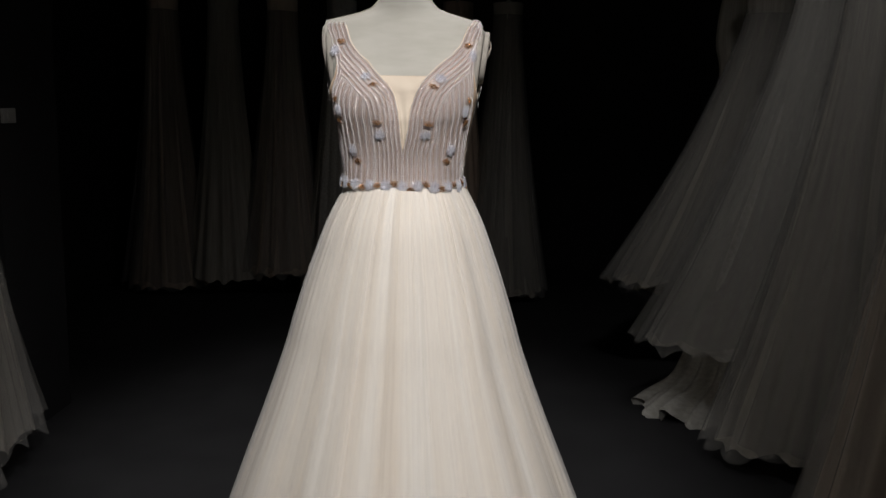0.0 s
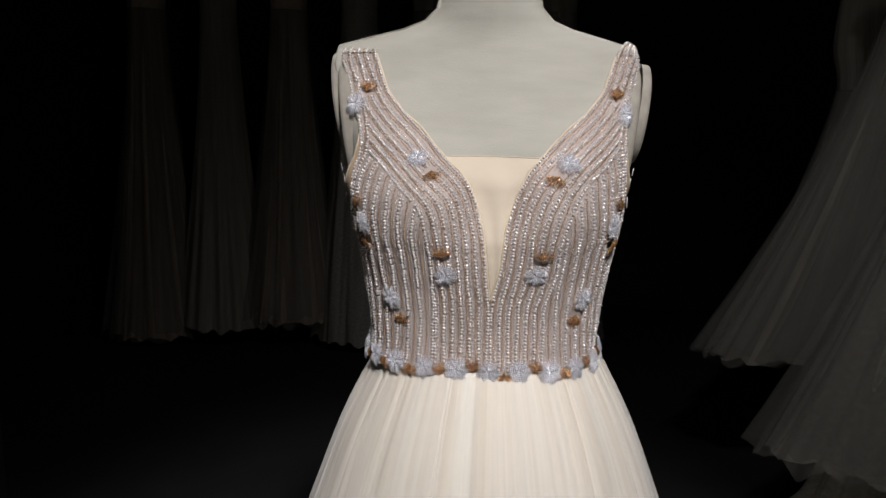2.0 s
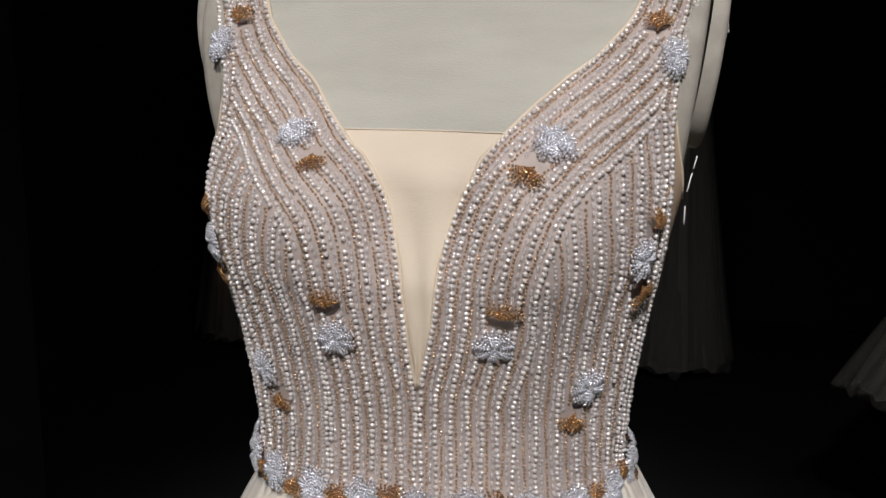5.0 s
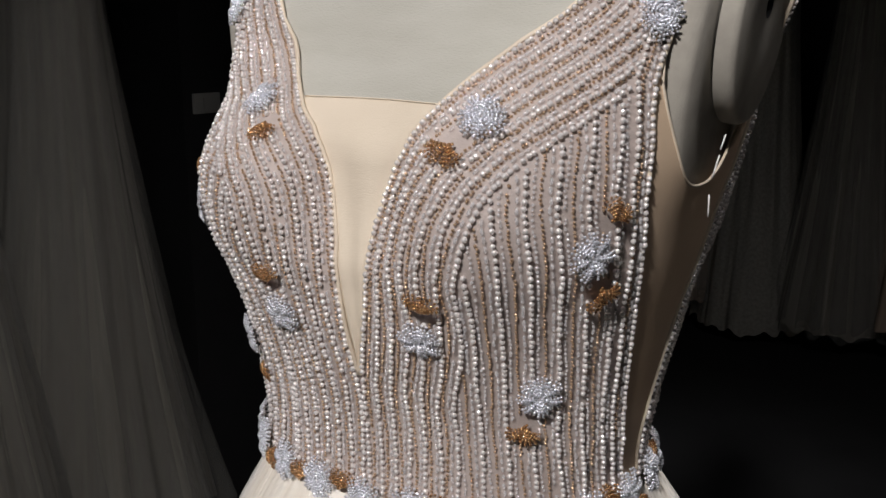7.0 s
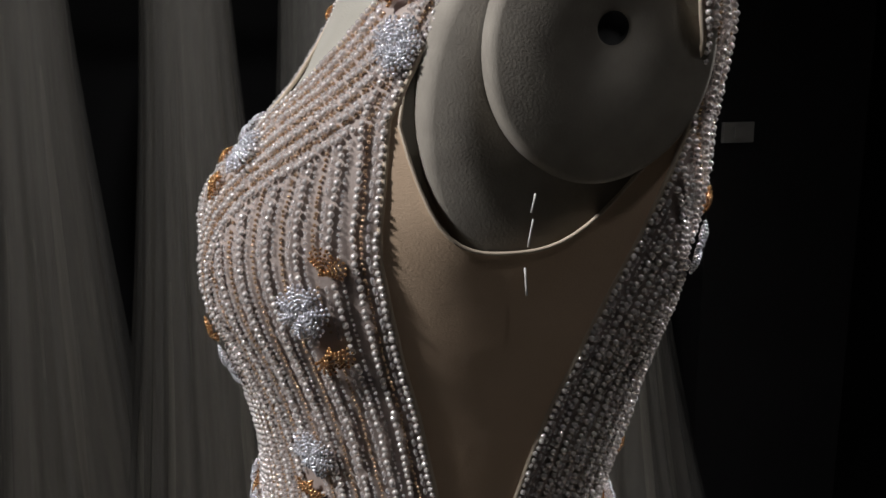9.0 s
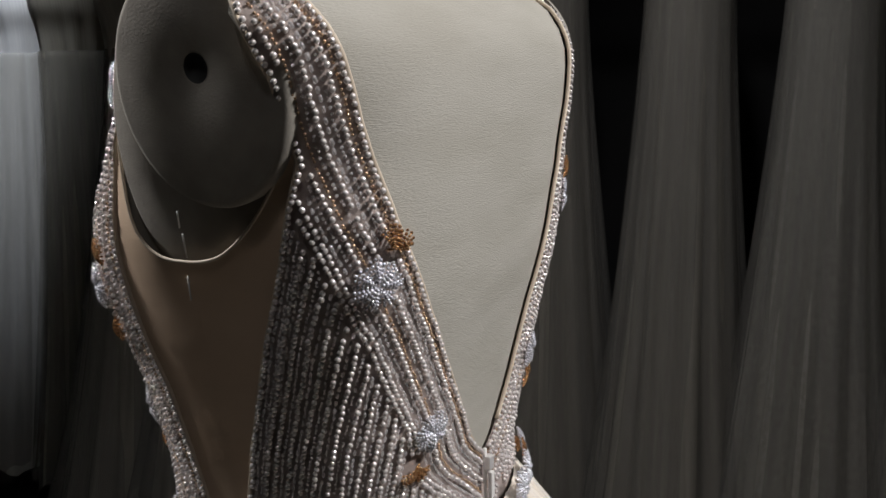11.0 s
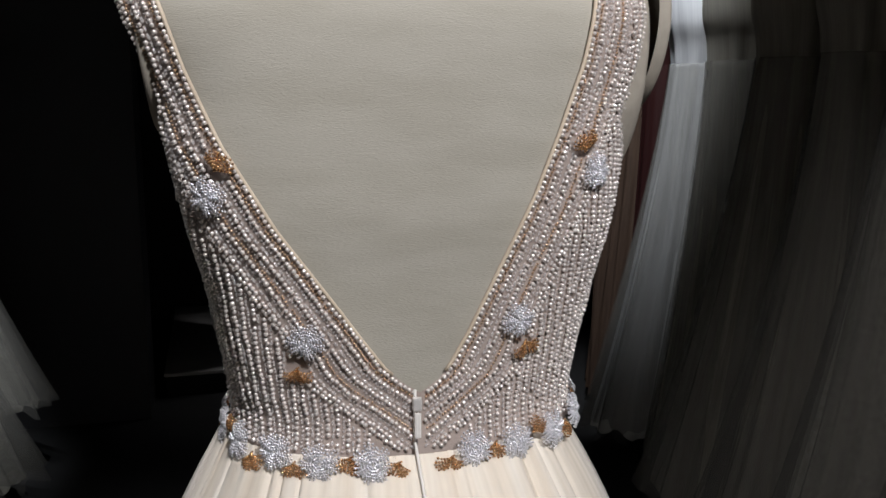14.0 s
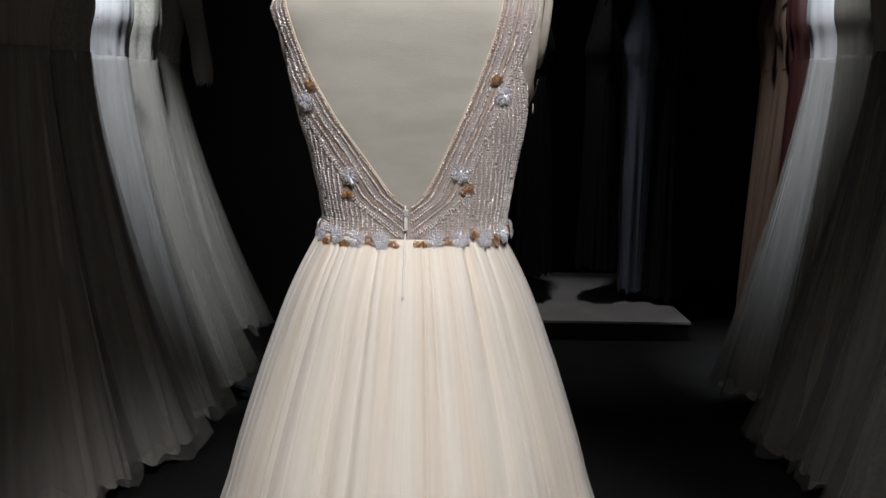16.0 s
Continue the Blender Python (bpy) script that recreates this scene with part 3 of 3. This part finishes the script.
for side, half in HALVES.items():
    N1, N2 = 19, 4
    field = Field(half)

    def rim(z, half=half):
        """Spacing of the strands beside the armhole."""
        return min(1.0, .26 * (s_armf(half, z) - s_neck(half, z)) / (N2 * STEP))

    def over(line, f, half=half):
        """Carry a strand over the shoulder."""
        a = Vector(line[-1])
        b = Vector(half.at(1.380, s_back(half, 1.380) * (1 - f) + s_armb(half, 1.380) * f, .004))
        c = (a + b) / 2 + Vector((0, 0, .026 - .010 * f))
        return line + [np.array((1 - t) ** 2 * a + 2 * t * (1 - t) * c + t * t * b) for t in np.linspace(.04, 1, 20)]

    for i in range(N1):
        kind = CYCLE[i % 3]
        place = lambda z, i=i: field.place(z, .0017 + i * STEP)
        ok = lambda z, i=i: place(z) < s_armf(half, z) - (.0022 + (N2 - 1) * STEP) * rim(z) - .0008
        for line in runs(half, place, ok, Z0, Z1, kind):
            if line[-1][2] > 1.374:
                line = over(line, .72 * i / 8)
            strand(line, kind)
    for j in range(N2):
        kind = "PBgP"[j]
        place = lambda z, j=j: s_armf(half, z) - (.0016 + j * STEP) * rim(z)
        ok = lambda z, j=j: rim(z) > {"P": 0.0, "B": .5}.get(kind, .8)
        for line in runs(half, place, ok, Z0, Z1, kind):
            if line[-1][2] > 1.374:
                line = over(line, 1 - .24 * j / N2)
            strand(line, kind)
    count = 46
    for k in range(count):
        kind = "PcgB"[k % 4]
        q = (k + .5) / count
        place = lambda z, q=q: q * s_armf(half, z)
        ok = lambda z, q=q: field.far(z, place(z)) > .0017 + (N1 - .45) * STEP and place(z) < s_armf(half, z) - (.0016 + N2 * STEP) * rim(z)
        for line in runs(half, place, ok, Z0, 1.335, kind):
            strand(line, kind)

    # back: bands beside the deep V, then upright strands under them
    NB = 13

    def v_edge(z, half=half):
        return half.girth(z) - half.back_x(z, back_half(half, z)) if z >= 1.095 else half.girth(z) - .002 + (1.095 - z) * 1.25

    for i in range(NB):
        kind = "PgPcBPcgPcBPP"[i]
        place = lambda z, i=i: v_edge(z) - (.0018 + i * STEP) * LEAN(z)
        ok = lambda z, i=i: place(z) < half.girth(z) - .002 and place(z) > s_armb(half, z) + (.0045 if i else .001)
        for line in runs(half, place, ok, Z0, Z1, kind):
            strand(line, kind)
    for j in range(4):
        kind = "PBcP"[j]
        place = lambda z, j=j: s_armb(half, z) + .0016 + j * STEP
        ok = lambda z, j=j: j == 0 or place(z) < v_edge(z) - (.0018 + NB * STEP) * LEAN(z)
        for line in runs(half, place, ok, Z0, Z1, kind):
            strand(line, kind)
    count = 48
    for k in range(count):
        kind = "PcPB"[k % 4]
        q = (k + .5) / count
        place = lambda z, q=q: s_armb(half, z) + q * (half.girth(z) - .002 - s_armb(half, z))
        ok = lambda z, q=q: place(z) < v_edge(z) - (.0018 + (NB - .4) * STEP) * LEAN(z) and place(z) > s_armb(half, z) + .0016 + 3.6 * STEP
        for line in runs(half, place, ok, Z0, 1.30, kind):
            strand(line, kind)


# ---- bead flowers ----
def petal_mesh(name, mat, length, spread, rows, radius):
    """A petal: rows of seed beads fanned from its root and domed."""
    pts, rad = [], []
    for k in range(rows):
        f = 2 * k / (rows - 1) - 1
        reach = length * (1 - .22 * f * f)
        n = max(3, int(reach / (radius * 1.9)))
        for i in range(n):
            t = .18 + .82 * i / (n - 1)
            a = f * radians(spread) * (.55 + .45 * t)
            r = reach * t
            pts.append((r * math.cos(a), r * math.sin(a), .0016 + .0030 * math.sin(math.pi * min(1, .15 + .75 * t)) * (1 - .35 * abs(f))))
            rad.append(radius * random.uniform(.88, 1.1))
    return bead_mesh(name, pts, rad, mat)


random.seed(5)
SILVER_PETAL = petal_mesh("silver_petal", SILVER, .0120, 24, 5, .00090)
GOLD_PETAL = petal_mesh("gold_petal", GOLD, .0125, 34, 6, .00095)
SILVER_HEART = bead_mesh("flower_centre", [(0, 0, .0034), (.0016, 0, .0026), (-.0016, 0, .0026), (0, .0016, .0026), (0, -.0016, .0026)], [.0013, .0009, .0009, .0009, .0009], CRYSTAL)
GOLD_HEART = bead_mesh("flower_root", [(0, 0, .0024), (.0014, .0008, .002), (-.001, .0012, .002)], [.0011, .0009, .0009], GOLD)


def flower(half, z, s, kind, turn, scale=1.0, lift=.003):
    p = Vector(half.at(z, s, lift))
    n = half.normal(z, s)
    n = (n + Vector((0, 0, random.uniform(-.08, .08)))).normalized()
    x = Vector((0, 0, 1)).cross(n).normalized()
    y = n.cross(x)
    m = Matrix((x, y, n)).transposed().to_4x4()
    m.translation = p
    m = m @ Matrix.Rotation(radians(turn), 4, "Z") @ Matrix.Scale(scale, 4)
    if kind == "s":
        head = put("bead_flower", SILVER_HEART, gown, "silver-white seed bead flower", m)
        for k in range(7):
            put("petal", SILVER_PETAL, head, "", Matrix.Rotation(radians(360 / 7 * k + random.uniform(-6, 6)), 4, "Z") @ Matrix.Scale(random.uniform(.92, 1.08), 4))
    else:
        head = put("bead_leaf", GOLD_HEART, gown, "gold seed bead leaf cluster", m)
        for a in (-38, 38):
            put("petal", GOLD_PETAL, head, "", Matrix.Rotation(radians(a + random.uniform(-6, 6)), 4, "Z") @ Matrix.Scale(random.uniform(.9, 1.05), 4))


for half, z, s, kind, turn, _ in flower_spots:
    flower(half, z, s, kind, turn, 1.0 if kind == "s" else .95, .004)

# waistband garland: flowers and leaf clusters alternate round the waist
for side, half in HALVES.items():
    g = half.girth(1.062)
    n = 11
    for k in range(n):
        s = (k + (.0 if side > 0 else .0)) / n * (g + .004)
        if not (k == 0 and side < 0):
            flower(half, 1.057 - .003 * s / g + random.uniform(-.002, .003), s + random.uniform(-.001, .001), "s", random.uniform(0, 50), 1.08, .005 + .012 * (s / g) ** 4)
        flower(half, 1.055 - .003 * s / g + random.uniform(-.003, .004), s + .5 * g / n, "g", random.choice((60, 90, 250, 280)) + random.uniform(-15, 15), .96, .005 + .012 * (s / g) ** 4)

# height, half width, front depth, back depth, centre
FLARE = [(0.008, 0.586, 0.446, 0.986), (0.03, 0.536, 0.441, 0.846), (0.1, 0.481, 0.426, 0.646), (0.2, 0.431, 0.396, 0.506), (0.343, 0.379, 0.351, 0.416), (0.45, 0.339, 0.316, 0.361), (0.583, 0.288, 0.27, 0.299), (0.71, 0.243, 0.229, 0.248), (0.76, 0.229, 0.216, 0.233), (0.827, 0.208, 0.195, 0.208), (0.888, 0.188, 0.176, 0.185), (0.962, 0.1654, 0.1544, 0.1584), (1.005, 0.1484, 0.1354, 0.1374), (1.035, 0.1342, 0.1172, 0.1132), (1.054, 0.1255, 0.104, 0.094)]

# zip at the back
zy = float(section(1.09, np.array([math.pi]))[0][1]) + .0035
zip_ob = put("zip", tube_mesh("zip", [(CX + .004, zy + .002 if z > 1.056 else hermite(FLARE, z)[2] + .013 * min(1, .25 + (1.054 - z) * 6), z) for z in np.arange(1.097, .985, -.006)], .0011, THREAD, 6), gown, "concealed zip in the centre back seam")
pull = box_mesh("zip_pull", (.0045, .003, .017), THREAD, .0012)
put("zip_pull", pull, zip_ob, "grey metal zip pull", pose(CX + .003, zy + .0055, 1.074))
put("zip_slider", box_mesh("zip_slider", (.006, .0045, .009), ZIP, .0014), zip_ob, "grey metal zip slider", pose(CX + .003, zy + .004, 1.088))

# ---- skirt: ivory lining under two layers of gathered tulle, with a train on the floor ----


def skirt_layer(name, mat, grow, seed, counts, depth, label, top=1.054, gather=0.0008, pleat=1.0):
    n, th = 1080, np.linspace(-math.pi, math.pi, 1081)
    zs = np.r_[0.008, 0.02, 0.035, np.linspace(0.06, 1.03, 64), 1.04, 1.047, top]
    broad, fine = folds(th, seed, counts), folds(th, seed + 1, (61, 83, 97), .8)
    broad2 = folds(th, seed + 2, [c + 5 for c in counts])
    verts, uvs, faces = [], [], []
    rg, pleats = random.Random(77), []
    for k in range(42):
        pleats.append((-math.pi + 2 * math.pi * (k + rg.uniform(-.3, 1.3)) / 42, rg.uniform(.008, .036), rg.uniform(.0015, .010), rg.uniform(.12, .7), rg.uniform(-.05, .05)))
    for j, z in enumerate(zs):
        a, f, b = hermite(FLARE, z)
        drop = min(1.0, max(0.0, (1.054 - z) / 1.05))
        mix = .5 + .5 * math.sin(3.1 * z + seed)
        fold = broad * (1 - .5 * mix) + broad2 * .5 * mix
        r = 1 + (fold * depth * (drop ** .8) + fine * gather * (.35 + .65 * min(1, drop * 3)) * (1 - .55 * drop)) / max(a, .12)
        r = r + grow * min(1, drop * 6) / a
        for at, wide, deep, length, drift in pleats:
            deep = deep * (.75 - .4 * math.cos(at))
            gone = max(0.0, 1 - drop / length)
            d = (th - at - drift * drop) / (wide * (.7 + 1.1 * drop))
            r = r - pleat * deep * min(1, .25 + drop * 7) * (.35 + .65 * gone) * np.exp(-d * d) / max(a, .12)
        x, y = a * np.sin(th), -np.cos(th)
        y = np.where(y < 0, f, b) * y
        wave = .012 * folds(th, seed + 3, (23, 31, 47)) * max(0.0, 1 - z / .06)
        zz = z + np.maximum(wave, -.004) + .018 * max(0.0, 1 - z / .05) * (folds(th, seed + 4, (37, 53)) > .35)
        for i in range(n + 1):
            verts.append((CX + x[i] * r[i] + .018 * drop * drop, y[i] * r[i], float(zz[i])))
            uvs.append((i / n + .13 * seed, 1 - z))
    for j in range(len(zs) - 1):
        for i in range(n):
            k = j * (n + 1) + i
            faces.append((k, k + 1, k + n + 2, k + n + 1))
    return put(name, mesh_of(name, verts, faces, mat, True, uvs), gown, label)


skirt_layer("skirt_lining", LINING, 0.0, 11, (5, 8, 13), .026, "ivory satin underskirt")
skirt_layer("skirt_tulle", VEIL, .006, 11, (5, 8, 13), .025, "sheer ivory tulle layer")
skirt_layer("skirt_overlay", VEIL_OUT, .012, 11, (5, 8, 13), .020, "outer layer of sheer white tulle")

# ---- hanging gowns, rails and the rest of the shop ----
IVORY = varied(material("ivory_net_cloth", (0.40, 0.38, 0.33), 0.8), (0.32, 0.30, 0.26), 4, (30, 1, 1), 120, 0.2, 0.003, "UV")
WHITE = varied(material("white_satin_cloth", (0.74, 0.75, 0.78), 0.6), (0.64, 0.65, 0.69), 4, (26, 1, 1), 120, 0.2, 0.003, "UV")
CREAM = varied(material("cream_lace_cloth", (0.46, 0.45, 0.41), 0.75), (0.34, 0.33, 0.29), 18, (6, 4, 1), 60, 0.5, 0.004, "UV")
CHAMPAGNE = varied(material("champagne_cloth", (0.52, 0.42, 0.33), 0.75), (0.42, 0.33, 0.26), 4, (30, 1, 1), 120, 0.2, 0.003, "UV")
BROWN = varied(material("bronze_cloth", (0.13, 0.08, 0.055), 0.6), (0.09, 0.055, 0.04), 4, (26, 1, 1), 120, 0.2, 0.003, "UV")
RED = varied(material("wine_red_cloth", (0.05, 0.008, 0.008), 0.6), (0.035, 0.006, 0.006), 4, (26, 1, 1), 120, 0.2, 0.003, "UV")
BLACK = varied(material("black_cloth", (0.012, 0.012, 0.016), 0.8), (0.008, 0.008, 0.01), 4, (26, 1, 1), 120, 0.2, 0.003, "UV")
BLUE = varied(material("pale_blue_cloth", (0.34, 0.38, 0.50), 0.7), (0.28, 0.32, 0.43), 4, (26, 1, 1), 120, 0.2, 0.003, "UV")
NET = tulle("hanging_net", (0.54, 0.53, 0.50), 0.28, 40)
SEQUIN = material("sequin", (0.9, 0.88, 0.8), 0.12, 1.0)
NAMES = {"ivory": (IVORY, "ivory tulle"), "white": (WHITE, "white satin"), "cream": (CREAM, "cream lace"), "champagne": (CHAMPAGNE, "champagne tulle"),
         "brown": (BROWN, "bronze brown"), "red": (RED, "wine red"), "black": (BLACK, "black"), "blue": (BLUE, "pale blue")}


def cloth(name, rows, mat, parent, seed, counts, depth, label="", n=160, ruffle=0.0):
    """A hanging tube of cloth from rows of height, half width, half thickness and sideways shift."""
    th = np.linspace(0, 2 * math.pi, n + 1)
    zs = np.linspace(rows[0][0], rows[-1][0], 26)
    top = rows[-1][0]
    first, second, crease = folds(th, seed, counts, 1.0), folds(th, seed + 5, [c + 2 for c in counts], 1.0), folds(th, seed + 6, (29, 37, 43), .9)
    verts, uvs, faces = [], [], []
    for z in zs:
        a, b, c = hermite(rows, z)
        drop = (top - z) / max(top - rows[0][0], .01)
        part_way = .5 + .5 * math.sin(2.6 * z + seed)
        fold = first * (1 - part_way) + second * part_way + .10 * crease * (.4 + drop)
        x = c + (a + fold * depth * drop) * np.sin(th)
        y = (b + fold * depth * drop * .7) * -np.cos(th)
        lift = ruffle * folds(th, seed + 2, (7, 13, 19)) * max(0.0, 1 - (z - zs[0]) / .12)
        for i in range(n + 1):
            verts.append((x[i], y[i], z + (lift[i] if ruffle else 0)))
            uvs.append((i / n, 1 - z))
    for j in range(len(zs) - 1):
        for i in range(n):
            k = j * (n + 1) + i
            faces.append((k, k + 1, k + n + 2, k + n + 1))
    return put(name, mesh_of(name, verts, faces, mat, True, uvs), parent, label)


RAIL_Z = 1.95
HOOK = tube_mesh("hook", [(.018 * math.sin(a), 0, RAIL_Z + .018 * math.cos(a)) for a in np.linspace(-1.9, 1.9, 12)] [::-1] + [(0, 0, RAIL_Z - .04), (0, 0, RAIL_Z - .10)], .0025, METAL, 6)
HANGER = tube_mesh("hanger_arm", [(-.19, 0, RAIL_Z - .17), (-.10, 0, RAIL_Z - .125), (0, 0, RAIL_Z - .10), (.10, 0, RAIL_Z - .125), (.19, 0, RAIL_Z - .17)], .007, PLASTIC, 8)


def hanging_gown(x, y, turn, style, seed, wide=.42, thick=.17, hem=.06, lean=0.0, waist=1.36, overlay=True, sleeves=False, train=0.0, sparkle=0, upper=""):
    rg = random.Random(seed)
    mat, word = NAMES[style]
    extra = "hung on a rail" + (" with a trailing train" if train else " with long lace sleeves" if sleeves else " with glinting sequins" if sparkle else " among other gowns")
    g = thing("hanging_gown", f"{word} gown {extra}", "gown", (x, y, 0), "gowns on the rails")
    g.rotation_euler.z = radians(turn)
    put("hook", HOOK, g, "steel hanger hook")
    put("hanger_arm", HANGER, g, "grey plastic hanger")
    top = RAIL_Z - .16
    body = cloth("bodice", [(waist - .03, .122, .082, 0), (waist + .06, .130, .090, 0), (waist + .14, .15, .10, 0), (waist + .26, .15, .075, 0), (top - .02, .13, .04, 0), (top, .12, .025, 0)], NAMES[upper or style][0], g, seed, (5, 8, 13), .014, "", 96)
    for k in (-1, 1):
        put("strap", tube_mesh("strap", [(k * .12, -.02, top - .06), (k * .125, -.012, top), (k * .12, .012, top), (k * .115, .02, top - .06)], .006, NAMES[upper or style][0], 6), g)
    rows = [(hem + (waist - hem) * q, .126 + (wide - .126) * (1 - q) ** 1.45, .088 + (thick - .088) * (1 - q) ** 1.45, lean * (1 - q)) for q in (0, .25, .5, .75, .9, 1)]
    counts = [rg.choice((5, 6, 7)), rg.choice((9, 10, 11)), rg.choice((15, 17))]
    skirt = cloth("skirt", rows, mat, g, seed + 10, counts, .034, "", 180, .02)
    if overlay:
        for k, grow in enumerate((.05, .13)):
            cloth("net_overlay", [(r[0] + (.03 - .03 * k if i == 0 else 0), r[1] * (1 + grow - .19 * grow * i) + .003, r[2] * (1 + 1.2 * grow - .22 * grow * i) + .003, r[3]) for i, r in enumerate(rows)],
                  NET, g, seed + 20 + 3 * k, [c + 3 + 2 * k for c in counts], .036, "sheer net overlay", 180, .03)
    if sleeves:
        for k in (-1, 1):
            cloth("sleeve", [(waist - .08, .03, .03, k * .235), (waist - .02, .042, .038, k * .23), (waist + .10, .04, .036, k * .215), (top - .06, .055, .05, k * .165)], mat, g, seed + 40 + k, (3, 5), .006, "lace sleeve", 48, .025)
    if train:
        cloth("train", [(.012, wide * .8, train, lean * 1.6), (.06, wide * .74, train * .85, lean * 1.5), (.16, wide * .62, train * .62, lean * 1.2), (hem + .16, wide * .55, thick * .8, lean)], mat, g, seed + 50, (6, 11, 17), .06, "gathered train on the floor", 144, .05)
    if sparkle:
        pts, rad = [], []
        me = skirt.data
        for _ in range(sparkle):
            me = body.data if rg.random() < .45 else skirt.data
            v = me.vertices[rg.randrange(len(me.vertices))]
            p = v.co + v.normal * .004
            pts.append(p * 1.0 + Vector((rg.uniform(-.01, .01), rg.uniform(-.01, .01), rg.uniform(-.02, .02))))
            rad.append(rg.uniform(.0010, .0022))
        tagged(put("sequins", bead_mesh("sequins", pts, rad, SEQUIN), g, "scattered sequins"), kind="stuff")
    return g


def rail(x, y0, y1, along_x=False):
    n = thing("clothes_rail", "dark steel clothes rail hung from the ceiling", "clothes rail")
    a, b = ((y0, x), (y1, x)) if along_x else ((x, y0), (x, y1))
    put("bar", tube_mesh("bar", [(*a, RAIL_Z), (*b, RAIL_Z)], .014, METAL, 10), n)
    for f in (.04, .5, .96):
        px, py = a[0] + (b[0] - a[0]) * f, a[1] + (b[1] - a[1]) * f
        put("drop_rod", tube_mesh("drop_rod", [(px, py, RAIL_Z), (px, py, H)], .009, METAL, 8), n)


# rails on both sides of the aisle and across the far end
rail(-1.56, -3.0, 0.95)
rail(1.20, -2.80, -1.15)
rail(1.48, 0.25, 2.75)
rail(3.65, -1.95, 0.55, True)
rail(-3.85, -1.45, 0.35, True)

W = -1.56
for y, style, wide, thick, lean, seed, more in (
        (0.80, "ivory", .29, .30, .06, 101, {"hem": .12}), (0.44, "ivory", .32, .22, .08, 102, {}), (0.15, "cream", .34, .21, .08, 103, {}), (-0.14, "ivory", .34, .20, .08, 104, {}),
        (-0.47, "ivory", .34, .20, .08, 105, {}), (-0.82, "ivory", .36, .22, .10, 106, {}), (-1.14, "cream", .36, .24, .10, 107, {"train": .22}), (-1.44, "ivory", .34, .24, .10, 113, {"sparkle": 20}),
        (-1.74, "ivory", .36, .22, .12, 108, {"sparkle": 20}), (-2.02, "ivory", .30, .14, .04, 115, {}), (-2.26, "white", .33, .18, .13, 109, {"hem": .10}), (-2.46, "red", .22, .06, .06, 110, {"overlay": False}), (-2.60, "brown", .22, .09, .10, 111, {"overlay": False, "hem": .10, "sparkle": 12}),
        (-2.80, "brown", .2, .08, .06, 112, {"overlay": False})):
    hanging_gown(W, y, 0, style, seed, wide - .02, thick, lean=lean - .06, **{"hem": .07, "waist": 1.52 if y > -1.2 else 1.40, **more})
E_X = 1.20
for y, style, wide, thick, lean, seed, more in (
        (-1.36, "ivory", .34, .20, .06, 202, {"sparkle": 150}), (-1.66, "cream", .42, .23, .02, 203, {"sparkle": 260}), (-2.0, "white", .40, .20, .0, 204, {"sparkle": 420}),
        (-2.32, "cream", .42, .20, -.02, 205, {"sparkle": 260, "hem": .10}), (-2.62, "cream", .40, .17, -.04, 206, {"sleeves": True, "hem": .24})):
    hanging_gown(E_X, y, 0, style, seed, wide, thick, lean=lean, **{"hem": .07, **more})
for y, style, wide, thick, lean, seed, more in (
        (0.55, "champagne", .34, .20, .02, 301, {"hem": .05, "waist": 1.5}), (1.10, "ivory", .40, .20, -.04, 302, {"waist": 1.62}), (1.58, "cream", .44, .24, -.16, 303, {"sparkle": 160, "hem": .30, "train": .20, "waist": 1.62}),
        (2.20, "ivory", .44, .18, -.20, 304, {"hem": .42, "waist": 1.62}), (2.58, "ivory", .40, .18, -.10, 305, {"hem": .3})):
    hanging_gown(1.46, y, 0, style, seed, wide, thick, lean=lean, **{"hem": .07, **more})
for k, (x, style) in enumerate(((-1.75, "champagne"), (-1.38, "ivory"), (-1.02, "champagne"), (-0.66, "cream"), (-0.30, "ivory"), (0.04, "champagne"), (0.34, "ivory"))):
    hanging_gown(x, 3.65, 90, style, 401 + k, .24, .25, hem=.05 + .05 * (k % 3), waist=1.72, sparkle=14, overlay=k % 2 == 0)
for k, (x, style, hem, wide) in enumerate(((-1.30, "black", .14, .16), (-1.12, "blue", .16, .07), (-0.92, "black", .30, .15), (-0.55, "black", .26, .16), (-0.28, "black", .22, .17), (0.02, "black", .26, .16))):
    hanging_gown(x, -3.85, 90, style, 501 + k, wide, .11 if style == "black" else .06, hem=hem, overlay=False, sparkle=5)
hanging_gown(-.125, -3.52, 90, "white", 520, .05, .105, hem=.45, lean=0.0, waist=1.385, overlay=False, upper="black")

# pale low platform at the far end of the aisle, under the dark garments
plat = thing("display_platform", "low platform with a pale top and black riser", "platform", (-.48, -3.98, 0))
put("platform_body", box_mesh("platform_body", (1.70, 1.30, .088), DARK, .003), plat, "", pose(0, 0, .044))
put("platform_top", box_mesh("platform_top", (1.72, 1.32, .014), PALE, .003), plat, "pale laminate top", pose(0, 0, .095))
slab("partition", .42, 1.7, -3.35, -3.05, 0.0, H, PANEL, "dark grey partition wall")
slab("column", X0, -1.44, 1.06, 1.50, 0.0, H, DARK, "black painted column")
plate = thing("wall_socket_plate", "small grey plastic plate on a black wall", "switch plate", (-1.435, 1.13, 1.145))
put("faceplate", box_mesh("faceplate", (.010, .085, .05), PLASTIC, .003), plate)
put("rocker", box_mesh("rocker", (.006, .03, .03), PLASTIC, .002), plate, "", pose(.007, 0, 0))
